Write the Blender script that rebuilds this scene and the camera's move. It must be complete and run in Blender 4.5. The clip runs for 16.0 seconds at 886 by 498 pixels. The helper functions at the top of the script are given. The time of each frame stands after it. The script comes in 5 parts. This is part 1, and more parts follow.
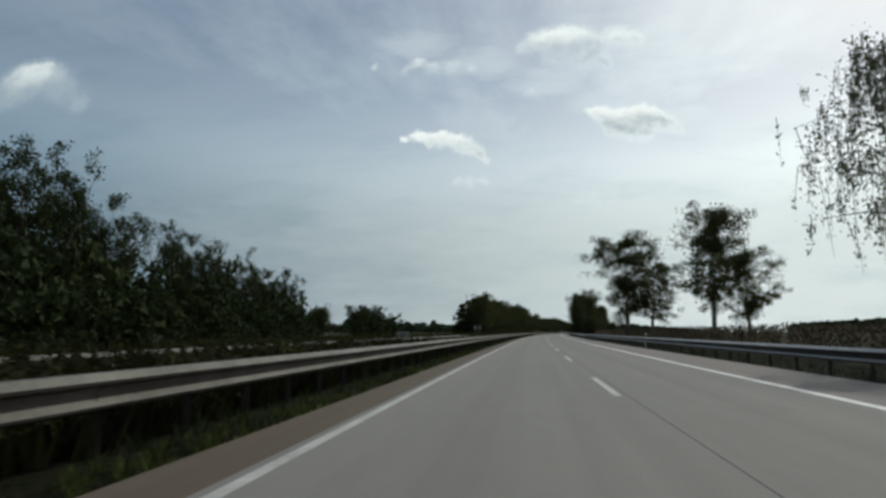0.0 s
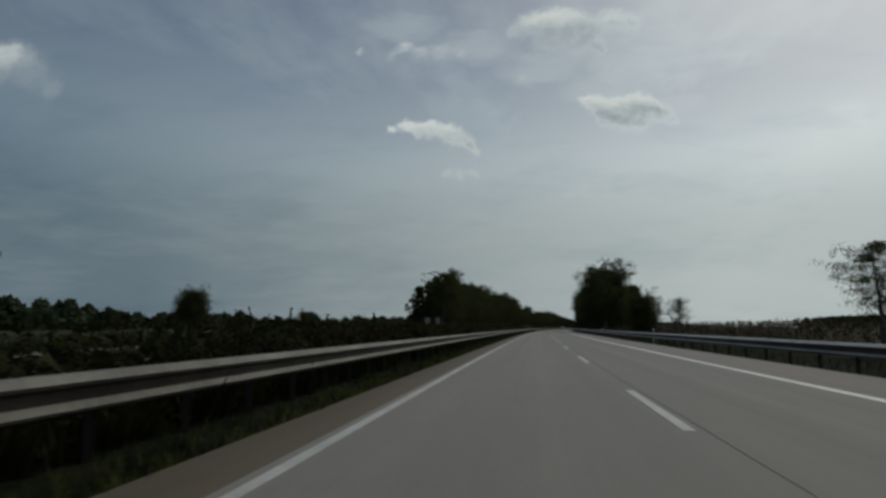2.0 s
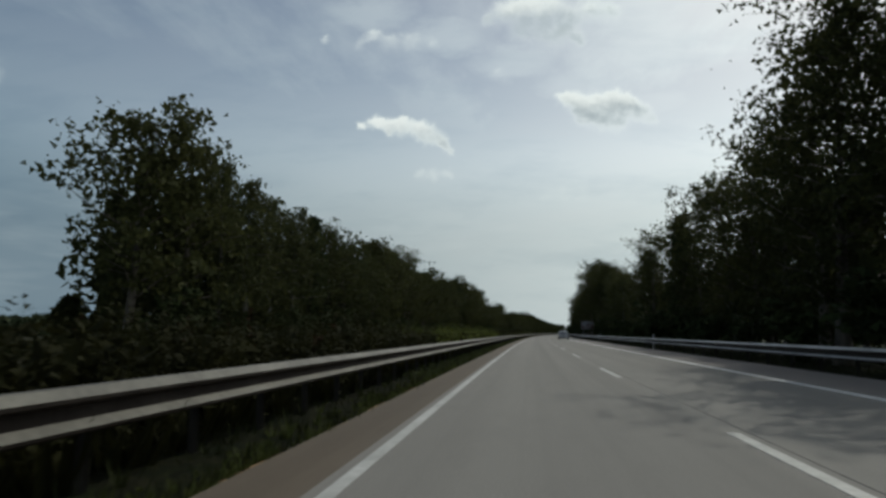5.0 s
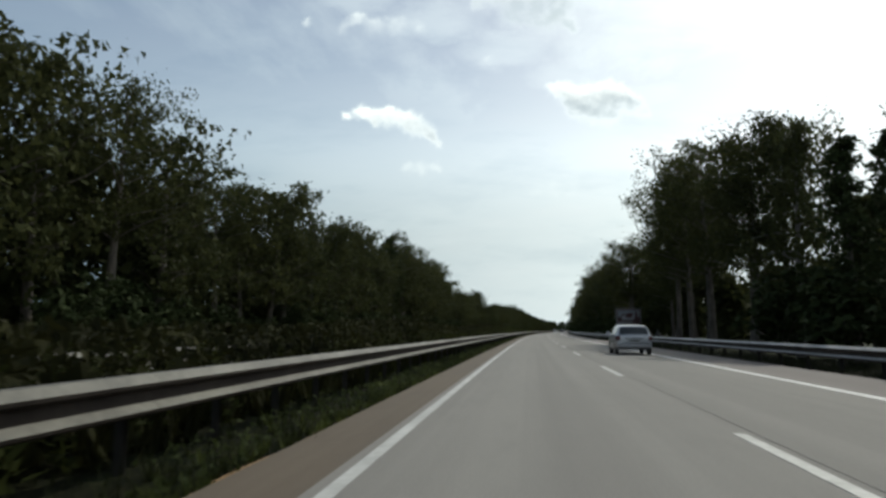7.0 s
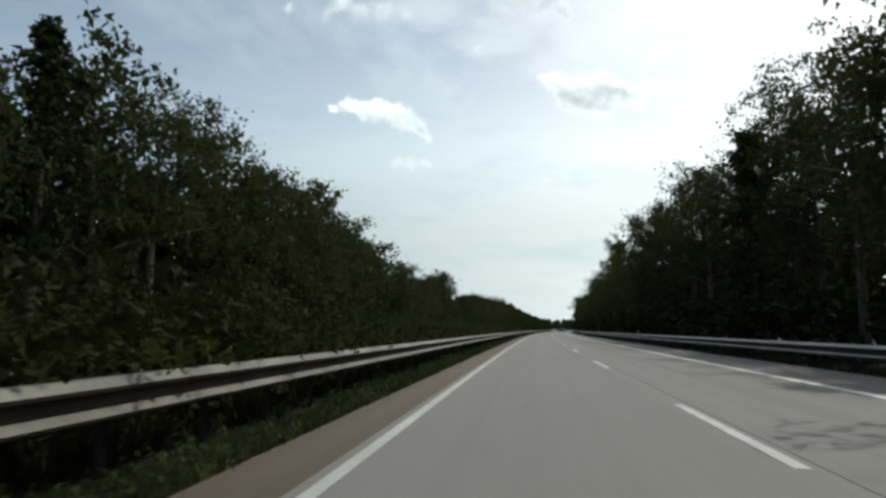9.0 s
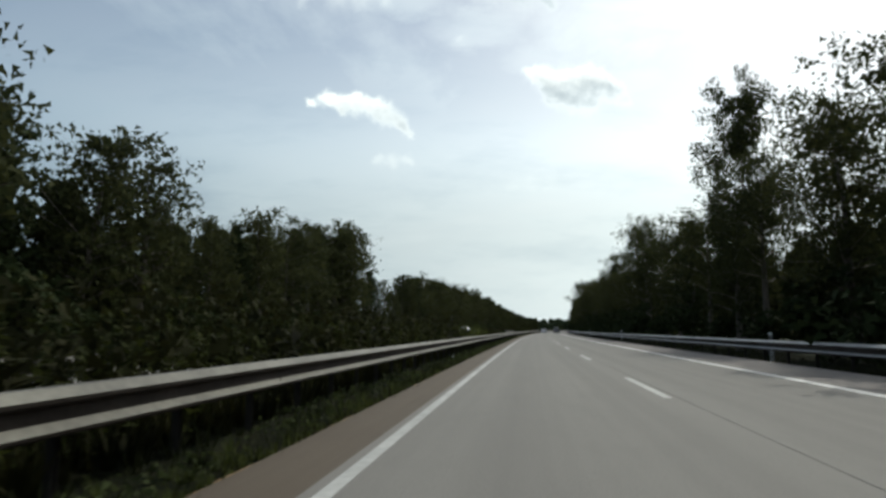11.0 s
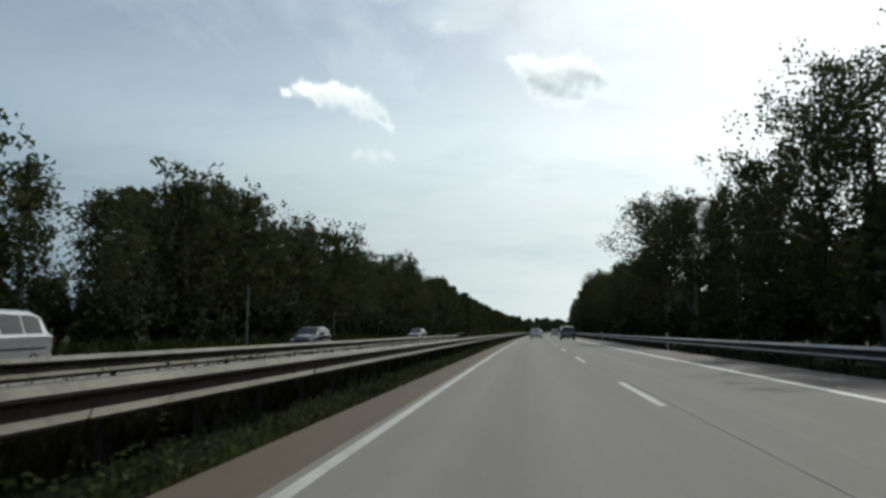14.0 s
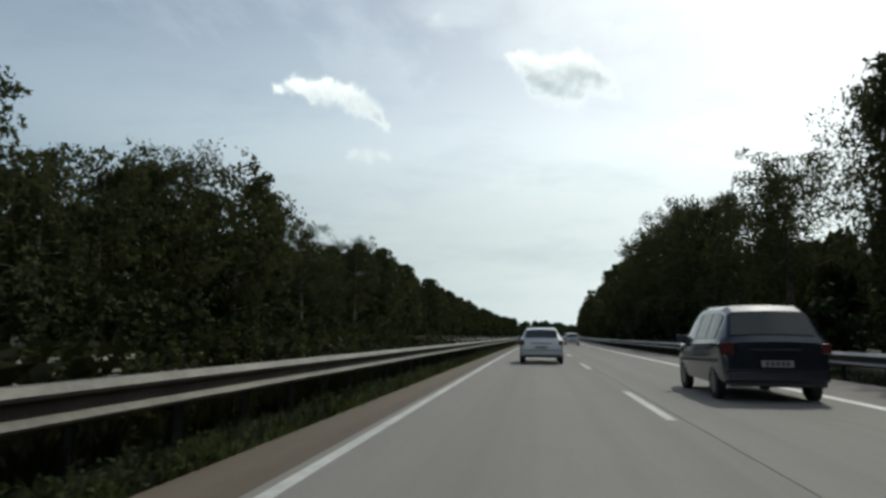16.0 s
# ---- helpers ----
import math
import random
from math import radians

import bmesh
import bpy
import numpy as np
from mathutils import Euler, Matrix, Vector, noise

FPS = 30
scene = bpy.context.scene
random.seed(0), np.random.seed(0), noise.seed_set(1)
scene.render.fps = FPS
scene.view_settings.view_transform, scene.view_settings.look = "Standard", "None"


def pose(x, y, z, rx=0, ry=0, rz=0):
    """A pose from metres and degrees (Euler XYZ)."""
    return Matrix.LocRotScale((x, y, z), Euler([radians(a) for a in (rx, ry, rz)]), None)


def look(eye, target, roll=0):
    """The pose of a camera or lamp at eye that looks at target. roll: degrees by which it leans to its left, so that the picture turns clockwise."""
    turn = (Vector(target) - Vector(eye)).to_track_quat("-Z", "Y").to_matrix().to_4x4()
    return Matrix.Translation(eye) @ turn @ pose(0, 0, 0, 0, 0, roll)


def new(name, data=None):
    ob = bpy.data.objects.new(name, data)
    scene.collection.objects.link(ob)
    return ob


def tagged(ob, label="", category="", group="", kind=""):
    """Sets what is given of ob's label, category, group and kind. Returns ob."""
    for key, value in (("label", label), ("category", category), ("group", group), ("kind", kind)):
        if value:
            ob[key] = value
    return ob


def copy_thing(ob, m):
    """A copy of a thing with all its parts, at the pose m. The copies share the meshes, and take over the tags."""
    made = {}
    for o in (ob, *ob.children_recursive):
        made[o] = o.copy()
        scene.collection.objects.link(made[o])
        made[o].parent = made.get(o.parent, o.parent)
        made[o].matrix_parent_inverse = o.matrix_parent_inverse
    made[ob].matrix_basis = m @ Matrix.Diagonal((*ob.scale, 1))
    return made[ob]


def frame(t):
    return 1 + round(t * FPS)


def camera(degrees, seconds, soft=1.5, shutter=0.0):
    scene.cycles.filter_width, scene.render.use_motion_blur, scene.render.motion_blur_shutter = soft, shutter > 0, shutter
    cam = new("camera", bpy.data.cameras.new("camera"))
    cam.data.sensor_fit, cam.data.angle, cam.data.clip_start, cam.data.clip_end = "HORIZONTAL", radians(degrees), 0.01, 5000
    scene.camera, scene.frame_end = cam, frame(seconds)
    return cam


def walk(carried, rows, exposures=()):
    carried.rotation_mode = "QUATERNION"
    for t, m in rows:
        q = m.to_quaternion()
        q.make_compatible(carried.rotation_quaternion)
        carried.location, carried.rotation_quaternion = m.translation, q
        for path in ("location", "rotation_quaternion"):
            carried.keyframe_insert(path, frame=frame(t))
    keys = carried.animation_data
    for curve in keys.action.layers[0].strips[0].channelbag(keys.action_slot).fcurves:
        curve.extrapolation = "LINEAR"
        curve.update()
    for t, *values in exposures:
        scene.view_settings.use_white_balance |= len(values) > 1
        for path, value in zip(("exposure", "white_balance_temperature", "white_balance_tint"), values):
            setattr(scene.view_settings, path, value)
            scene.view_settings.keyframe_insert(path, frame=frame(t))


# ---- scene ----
cam = camera(70.95, 16.0, soft=3.0, shutter=0.04)

# ---- the road's line: a wide bend to the right ----
BEND = 3880.0          # radius of the bend, m
EYE = 1.03             # height of the lens above the carriageway, m


def P(s, x, z=0.0):
    """A place s metres along the road, x metres to the right of the fast lane's edge line."""
    a = s / BEND
    return Vector((BEND - (BEND - x) * math.cos(a), (BEND - x) * math.sin(a), z))


def PM(s, x, z=0.0, turn=0.0):
    """The pose of a thing that faces along the road there."""
    return Matrix.Translation(P(s, x, z)) @ Matrix.Rotation(-s / BEND + radians(turn), 4, "Z")


def PA(s, x, z):
    """P for arrays."""
    a = np.asarray(s) / BEND
    return np.stack([BEND - (BEND - x) * np.cos(a), (BEND - x) * np.sin(a), z + 0 * a], 1)


# seconds, metres along the road, metres from the edge line, yaw, pitch, roll
DRIVE = [
    (0.0, 0.00, 1.989, 7.84, 7.57, 0.03),
    (0.5, 19.08, 1.946, 7.79, 7.59, 0.13),
    (1.0, 38.38, 1.944, 7.71, 7.63, 0.11),
    (1.5, 57.55, 1.928, 7.92, 7.53, -0.00),
    (2.0, 76.85, 1.843, 8.16, 7.17, 0.03),
    (2.5, 95.95, 1.791, 7.86, 7.38, -0.01),
    (3.0, 115.24, 1.615, 8.06, 7.37, 0.30),
    (3.5, 134.03, 1.552, 8.15, 7.55, 0.08),
    (4.0, 153.32, 1.454, 7.73, 7.68, 0.18),
    (6.5, 244.29, 1.238, 7.86, 7.59, -0.06),
    (7.0, 263.16, 1.261, 7.63, 7.42, 0.29),
    (7.5, 280.79, 1.347, 7.77, 7.45, -0.02),
    (8.0, 298.60, 1.348, 7.83, 7.49, 0.12),
    (8.5, 316.29, 1.342, 7.49, 7.51, 0.08),
    (9.0, 333.78, 1.388, 8.00, 7.35, 0.10),
    (11.5, 418.93, 1.295, 7.54, 7.49, -0.08),
    (12.0, 435.94, 1.345, 7.59, 7.60, 0.07),
    (12.5, 452.00, 1.377, 7.36, 7.64, 0.09),
    (13.0, 468.12, 1.468, 7.63, 7.51, -0.00),
    (13.5, 484.04, 1.509, 7.78, 7.43, 0.03),
    (14.0, 500.01, 1.536, 7.58, 7.52, -0.03),
    (14.5, 515.70, 1.555, 7.83, 7.26, 0.05),
    (15.0, 531.21, 1.616, 7.90, 7.40, 0.04),
    (15.5, 546.46, 1.641, 7.92, 7.53, -0.04),
    (16.0, 561.73, 1.716, 8.27, 7.89, 0.30),
]
rows = []
for t, s, x, yaw, pitch, roll in DRIVE:
    p = P(s, x, EYE)
    rows.append((t, pose(p.x, p.y, p.z, 90 + pitch, -roll, yaw - math.degrees(s / BEND))))
walk(cam, rows, [(0, 0.18, 6280, 3), (0.5, 0.0, 6280, 3), (1.0, -0.14, 6280, 3), (1.5, -0.32, 6280, 3), (2.0, -0.48, 6280, 3), (3.0, -0.48, 6280, 3), (3.5, -0.30, 6280, 3), (4.1, -0.24, 6280, 3), (6.4, 0.48, 6280, 3), (9.2, 0.56, 6280, 3), (12.5, 0.5, 6280, 3), (16, 0.42, 6280, 3)])

# ---- daylight ----
SUN_TURN, SUN_UP = radians(35), radians(46)
world = bpy.data.worlds.new("sky")
scene.world = world
world.use_nodes = True
nt = world.node_tree
sky = nt.nodes.new("ShaderNodeTexSky")
sky.sky_type = "NISHITA"
sky.sun_disc = False
sky.sun_elevation, sky.sun_rotation = SUN_UP, SUN_TURN
sky.air_density, sky.dust_density, sky.ozone_density = 1.0, 2.5, 1.0
nt.links.new(sky.outputs[0], nt.nodes["Background"].inputs[0])
nt.nodes["Background"].inputs[1].default_value = 0.064
lamp = bpy.data.lights.new("sun", "SUN")
lamp.energy, lamp.angle, lamp.color = 1.8, radians(0.6), (1.0, 0.94, 0.85)
sun = new("sun", lamp)
sd = Vector((math.sin(SUN_TURN) * math.cos(SUN_UP), math.cos(SUN_TURN) * math.cos(SUN_UP), math.sin(SUN_UP)))
sun.matrix_world = look(tuple(sd * 100), (0, 0, 0))


# ---- materials ----
class Mat:
    """A node material under construction."""

    def __init__(self, name):
        self.m = bpy.data.materials.new(name)
        self.m.use_nodes = True
        self.t = self.m.node_tree
        self.b = self.t.nodes["Principled BSDF"]

    def node(self, kind, **sets):
        n = self.t.nodes.new(kind)
        for k, v in sets.items():
            n.inputs[k].default_value = v
        return n

    def link(self, a, b):
        self.t.links.new(a, b)

    def coords(self, which="Object", scale=(1, 1, 1)):
        c = self.t.nodes.new("ShaderNodeTexCoord")
        mp = self.t.nodes.new("ShaderNodeMapping")
        mp.inputs["Scale"].default_value = scale
        self.link(c.outputs[which], mp.inputs[0])
        return mp.outputs[0]

    def noise(self, vec, scale, detail=4, rough=0.55):
        n = self.node("ShaderNodeTexNoise", Scale=scale, Detail=detail, Roughness=rough)
        self.link(vec, n.inputs["Vector"])
        return n.outputs[0]

    def ramp(self, fac, stops):
        r = self.t.nodes.new("ShaderNodeValToRGB")
        while len(r.color_ramp.elements) < len(stops):
            r.color_ramp.elements.new(0.5)
        for e, (p, c) in zip(r.color_ramp.elements, stops):
            e.position, e.color = p, (*c, 1)
        self.link(fac, r.inputs[0])
        return r.outputs[0]

    def mix(self, fac, a, b, kind="MIX"):
        n = self.t.nodes.new("ShaderNodeMix")
        n.data_type, n.blend_type = "RGBA", kind
        for sock, v in ((n.inputs[0], fac), (n.inputs[6], a), (n.inputs[7], b)):
            if isinstance(v, (int, float)):
                sock.default_value = v
            elif isinstance(v, tuple):
                sock.default_value = (*v, 1)
            else:
                self.link(v, sock)
        return n.outputs[2]

    def math(self, op, a, b=0.0, clamp=False):
        n = self.t.nodes.new("ShaderNodeMath")
        n.operation, n.use_clamp = op, clamp
        for sock, v in zip(n.inputs, (a, b)):
            if isinstance(v, (int, float)):
                sock.default_value = v
            else:
                self.link(v, sock)
        return n.outputs[0]

    def bump(self, h, strength=0.3, dist=0.01):
        n = self.node("ShaderNodeBump", Strength=strength, Distance=dist)
        self.link(h, n.inputs["Height"])
        self.link(n.outputs[0], self.b.inputs["Normal"])

    def done(self, color=None, rough=0.7, metal=0.0, spec=None):
        if color is not None:
            if isinstance(color, tuple):
                self.b.inputs["Base Color"].default_value = (*color, 1)
            else:
                self.link(color, self.b.inputs["Base Color"])
        if isinstance(rough, (int, float)):
            self.b.inputs["Roughness"].default_value = rough
        else:
            self.link(rough, self.b.inputs["Roughness"])
        self.b.inputs["Metallic"].default_value = metal
        if spec is not None:
            self.b.inputs["Specular IOR Level"].default_value = spec
        return self.m


def concrete(name, dark, light, stain):
    """Brushed carriageway concrete, laid out in metres across (u) and along (v)."""
    k = Mat(name)
    uv = k.coords("UV")
    lane = k.noise(k.coords("UV", (1.15, 0.006, 1)), 1.0, 4, 0.6)
    patch = k.noise(k.coords("UV", (0.5, 0.09, 1)), 1.0, 6, 0.62)
    blot = k.noise(k.coords("UV", (2.2, 0.7, 1)), 1.0, 5, 0.65)
    grain = k.noise(uv, 45.0, 4, 0.75)
    c = k.ramp(patch, [(0.25, dark), (0.75, light)])
    c = k.mix(k.math("MULTIPLY", k.ramp(lane, [(0.40, (0, 0, 0)), (0.66, (1, 1, 1))]), 0.6), c, stain)
    c = k.mix(k.math("MULTIPLY", k.ramp(blot, [(0.50, (0, 0, 0)), (0.75, (1, 1, 1))]), 0.35), c, stain)
    c = k.mix(0.5, c, k.ramp(grain, [(0.3, (0.62, 0.62, 0.62)), (0.7, (1.2, 1.2, 1.2))]), "MULTIPLY")
    k.bump(grain, 0.3, 0.004)
    return k.done(c, k.math("ADD", k.math("MULTIPLY", patch, 0.2), 0.70), 0, 0.2)


def leafage(name, a, b, back=0.25, rough=0.85, patchy=0.0):
    """Leaves that let some light through, each a little different."""
    k = Mat(name)
    g = k.t.nodes.new("ShaderNodeNewGeometry")
    o = k.t.nodes.new("ShaderNodeObjectInfo")
    f = k.math("ADD", k.math("MULTIPLY", g.outputs["Random Per Island"], 0.65), k.math("MULTIPLY", o.outputs["Random"], 0.35))
    if patchy:
        spot = k.noise(k.coords("Object"), 0.8, 4, 0.65)
        f = k.math("ADD", k.math("MULTIPLY", f, 1 - patchy), k.math("MULTIPLY", k.ramp(spot, [(0.35, (0, 0, 0)), (0.65, (1, 1, 1))]), patchy))
    c = k.ramp(f, [(0.1, a), (0.9, b)])
    k.done(c, rough, 0, 0.08)
    tr = k.t.nodes.new("ShaderNodeBsdfTranslucent")
    k.link(c, tr.inputs[0])
    mx = k.t.nodes.new("ShaderNodeMixShader")
    mx.inputs[0].default_value = back
    k.link(k.b.outputs[0], mx.inputs[1])
    k.link(tr.outputs[0], mx.inputs[2])
    k.link(mx.outputs[0], k.t.nodes["Material Output"].inputs[0])
    return k.m


def bark(name, a, b, scale):
    k = Mat(name)
    n = k.noise(k.coords("Object", (1, 1, 0.35)), scale, 5, 0.65)
    k.bump(n, 0.6, 0.03)
    return k.done(k.ramp(n, [(0.35, a), (0.65, b)]), 0.85)


def worn(name, a, b, scale=4.0, rough=0.5, metal=0.0, bump=0.0, spec=None):
    """A plain surface with dirt at two sizes."""
    k = Mat(name)
    v = k.coords("Object")
    n = k.mix(0.4, k.noise(v, scale, 4), k.noise(v, scale * 9, 3))
    if bump:
        k.bump(n, bump, 0.01)
    return k.done(k.ramp(n, [(0.32, a), (0.68, b)]), rough, metal, spec)


def glassy(name, tint):
    k = Mat(name)
    return k.done(tint, 0.08, 0, 0.6)


M_ROAD = concrete("road_concrete", (0.182, 0.173, 0.156), (0.228, 0.217, 0.197), (0.155, 0.146, 0.133))
M_EDGE = concrete("road_edge_concrete", (0.090, 0.071, 0.051), (0.132, 0.105, 0.077), (0.066, 0.050, 0.035))
M_SHOULDER = concrete("shoulder_concrete", (0.18, 0.162, 0.15), (0.23, 0.206, 0.19), (0.155, 0.137, 0.127))
M_PAINT = worn("road_paint", (0.25, 0.246, 0.226), (0.48, 0.475, 0.45), 1.1, 0.6)
# brighter copy of the road paint, with glare on the right line painted in
M_GLARE_PAINT = worn("glare_road_paint", (0.46, 0.455, 0.44), (0.70, 0.695, 0.68), 0.9, 0.6)
M_SEAL = worn("joint_seal", (0.10, 0.092, 0.082), (0.17, 0.157, 0.14), 2.0, 0.7)
M_SAND = worn("sandy_edge", (0.17, 0.095, 0.036), (0.31, 0.185, 0.075), 3.0, 0.95, bump=0.5)
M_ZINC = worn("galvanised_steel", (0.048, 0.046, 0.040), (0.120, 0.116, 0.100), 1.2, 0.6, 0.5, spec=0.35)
# paler copy for the shoulder rail: sky reflection and glare put into the colour
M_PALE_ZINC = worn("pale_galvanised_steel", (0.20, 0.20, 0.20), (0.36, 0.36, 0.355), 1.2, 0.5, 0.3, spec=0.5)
# shade of the steep rail folds, put into a dark grimy colour
M_SHADED_GRIME = worn("shaded_grimy_steel", (0.024, 0.020, 0.017), (0.058, 0.049, 0.042), 1.6, 0.7, 0.1, spec=0.15)
# posts far darker than the beam: shade below it is put into the colour
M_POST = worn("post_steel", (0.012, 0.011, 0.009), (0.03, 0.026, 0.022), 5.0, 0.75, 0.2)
k = Mat("grassy_earth")
v = k.coords("Object")
big, fine = k.noise(v, 0.06, 5), k.noise(v, 3.0, 5, 0.7)
M_GROUND_C = k.mix(k.ramp(fine, [(0.35, (0, 0, 0)), (0.65, (1, 1, 1))]), k.ramp(big, [(0.35, (0.016, 0.019, 0.009)), (0.65, (0.032, 0.029, 0.015))]), (0.013, 0.017, 0.007))
cells = k.node("ShaderNodeTexVoronoi", Scale=0.011)
k.link(k.coords("Object", (1.0, 0.45, 1)), cells.inputs["Vector"])
tint = k.t.nodes.new("ShaderNodeSeparateColor")
k.link(cells.outputs["Color"], tint.inputs[0])
M_GROUND_C = k.mix(0.55, M_GROUND_C, k.ramp(tint.outputs[0], [(0.1, (0.018, 0.024, 0.010)), (0.45, (0.034, 0.038, 0.016)), (0.7, (0.05, 0.042, 0.024)), (0.95, (0.075, 0.065, 0.036))]))
k.bump(fine, 0.8, 0.06)
M_GROUND = k.done(M_GROUND_C, 0.95, 0, 0.1)
k = Mat("verge_turf")
v = k.coords("Object")
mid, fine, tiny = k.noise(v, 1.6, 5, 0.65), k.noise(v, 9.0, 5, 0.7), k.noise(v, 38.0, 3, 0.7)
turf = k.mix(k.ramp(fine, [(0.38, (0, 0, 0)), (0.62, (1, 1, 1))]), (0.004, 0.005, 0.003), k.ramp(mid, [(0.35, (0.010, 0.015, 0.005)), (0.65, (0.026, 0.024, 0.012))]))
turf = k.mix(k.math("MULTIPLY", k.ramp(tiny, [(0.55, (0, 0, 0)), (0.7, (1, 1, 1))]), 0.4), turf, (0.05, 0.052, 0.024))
k.bump(k.mix(0.5, fine, tiny), 1.0, 0.08)
M_TURF = k.done(turf, 0.95, 0, 0.05)
M_PALE_BIRCH = leafage("thin_birch_leaves", (0.05, 0.06, 0.03), (0.12, 0.125, 0.07), 0.3)
# lighter than grass_blades: sunlight on the tufts by the rim is painted in
M_LIT_TUFT = leafage("sunlit_dry_tufts", (0.016, 0.024, 0.007), (0.105, 0.122, 0.036), 0.28, patchy=0.5)
M_GRASS = leafage("grass_blades", (0.006, 0.009, 0.004), (0.044, 0.050, 0.019), 0.12, patchy=0.55)
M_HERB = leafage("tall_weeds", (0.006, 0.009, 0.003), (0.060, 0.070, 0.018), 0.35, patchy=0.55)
# bright copy of tall_weeds with the sunlight put into its colour
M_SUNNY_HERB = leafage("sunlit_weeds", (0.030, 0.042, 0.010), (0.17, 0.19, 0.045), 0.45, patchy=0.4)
M_CLOVER = leafage("clover_leaves", (0.018, 0.026, 0.010), (0.088, 0.106, 0.040), 0.32, patchy=0.5)
# dark copy of tall_weeds: dim light and shade in the median painted in
M_DIM_HERB = leafage("dimmed_weeds", (0.005, 0.006, 0.003), (0.036, 0.036, 0.012), 0.2, patchy=0.5)
M_SEED = leafage("dock_seed", (0.012, 0.007, 0.004), (0.075, 0.036, 0.020), 0.2)
M_CORN = leafage("dry_maize", (0.042, 0.036, 0.022), (0.095, 0.075, 0.046), 0.12)
M_OAK = leafage("oak_leaves", (0.027, 0.033, 0.013), (0.062, 0.066, 0.024), 0.32)
M_BIRCH = leafage("birch_leaves", (0.030, 0.037, 0.015), (0.068, 0.072, 0.028), 0.3)
M_SHRUB = leafage("shrub_leaves", (0.018, 0.027, 0.010), (0.042, 0.053, 0.02), 0.06)
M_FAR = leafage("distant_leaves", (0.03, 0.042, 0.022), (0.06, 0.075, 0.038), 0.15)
M_NEEDLE = leafage("spruce_needles", (0.014, 0.024, 0.012), (0.035, 0.05, 0.022), 0.1)
M_BARK = bark("oak_bark", (0.045, 0.038, 0.03), (0.12, 0.10, 0.08), 6.0)
M_WHITE_BARK = bark("birch_bark", (0.04, 0.037, 0.034), (0.19, 0.18, 0.165), 3.0)

# ---- mesh helpers ----


def mesh_np(name, verts, faces, material, smooth=False):
    me = bpy.data.meshes.new(name)
    verts, faces = np.asarray(verts, np.float32), np.asarray(faces, np.int32)
    n = faces.shape[1]
    me.vertices.add(len(verts))
    me.vertices.foreach_set("co", verts.ravel())
    me.loops.add(faces.size)
    me.loops.foreach_set("vertex_index", faces.ravel())
    me.polygons.add(len(faces))
    me.polygons.foreach_set("loop_start", np.arange(0, faces.size, n, dtype=np.int32))
    me.update(calc_edges=True)
    me.polygons.foreach_set("use_smooth", np.full(len(faces), smooth))
    me.materials.append(material)
    return me


def part(name, bm, material, parent, label=""):
    """One bmesh as one mesh object under a thing."""
    me = bpy.data.meshes.new(name)
    bmesh.ops.recalc_face_normals(bm, faces=bm.faces)
    bm.to_mesh(me)
    bm.free()
    me.materials.append(material)
    ob = new(name, me)
    ob.parent = parent
    return tagged(ob, label)


def piece(name, me, parent, m=None, label=""):
    """A mesh, perhaps shared, as an object under a thing."""
    ob = new(name, me)
    ob.parent = parent
    if m is not None:
        ob.matrix_local = m
    return tagged(ob, label)


def box(bm, x0, x1, y0, y1, z0, z1, bevel=0.0):
    r = bmesh.ops.create_cube(bm, size=1.0)
    vs = r["verts"]
    for q in vs:
        q.co = Vector((x0 + (q.co.x + 0.5) * (x1 - x0), y0 + (q.co.y + 0.5) * (y1 - y0), z0 + (q.co.z + 0.5) * (z1 - z0)))
    if bevel:
        es = list({e for q in vs for e in q.link_edges})
        bmesh.ops.bevel(bm, geom=es, offset=bevel, segments=2, affect="EDGES", profile=0.5)
    return bm


def strip(name, x0, x1, z, thick, s0, s1, material, step=6.0, parent=None):
    """A slab along the road, with metres across and along as its texture space."""
    n = int((s1 - s0) / step) + 1
    ss = np.linspace(s0, s1, n)
    cols = [(x0, z - thick), (x0, z), (x1, z), (x1, z - thick)]
    V = np.concatenate([PA(ss, x, zz) for x, zz in cols])
    F = []
    for c in range(3):
        for i in range(n - 1):
            F.append((c * n + i, (c + 1) * n + i, (c + 1) * n + i + 1, c * n + i + 1))
    me = mesh_np(name, V, F, material)
    uv = me.uv_layers.new(name="UVMap")
    U = np.concatenate([np.stack([np.full(n, x), ss], 1) for x, _ in cols])
    uv.data.foreach_set("uv", U[np.asarray(F).ravel()].astype(np.float32).ravel())
    ob = new(name, me)
    if parent:
        ob.parent = parent
    return ob


# ---- ground and carriageways ----
S0, S1 = -40.0, 1700.0
n = 64
ring = [(4800 * math.cos(2 * math.pi * i / n), 4800 * math.sin(2 * math.pi * i / n) + 300, -0.10) for i in range(n)]
me = bpy.data.meshes.new("ground")
me.from_pydata(ring, [], [tuple(range(n))])
me.materials.append(M_GROUND)
tagged(new("ground", me), "flat dark grassy earth and fields along the motorway", "ground", kind="structure")

road = tagged(strip("road", -0.16, 3.534, 0.0, 0.2, S0, S1, M_ROAD), "pale grey concrete motorway lanes with a tarred joint", "road", kind="structure")
strip("lane_slab", 3.546, 6.86, 0.0, 0.2, S0, S1, M_ROAD, parent=road)
strip("joint", 3.534, 3.546, -0.006, 0.1, S0, S1, M_SEAL, parent=road)
strip("left_margin", -0.85, -0.16, -0.003, 0.2, S0, S1, M_EDGE, parent=road)
strip("hard_shoulder", 6.86, 8.95, -0.003, 0.2, S0, S1, M_SHOULDER, parent=road)
strip("left_edge_line", -0.06, 0.06, 0.004, 0.003, S0, S1, M_PAINT, parent=road)
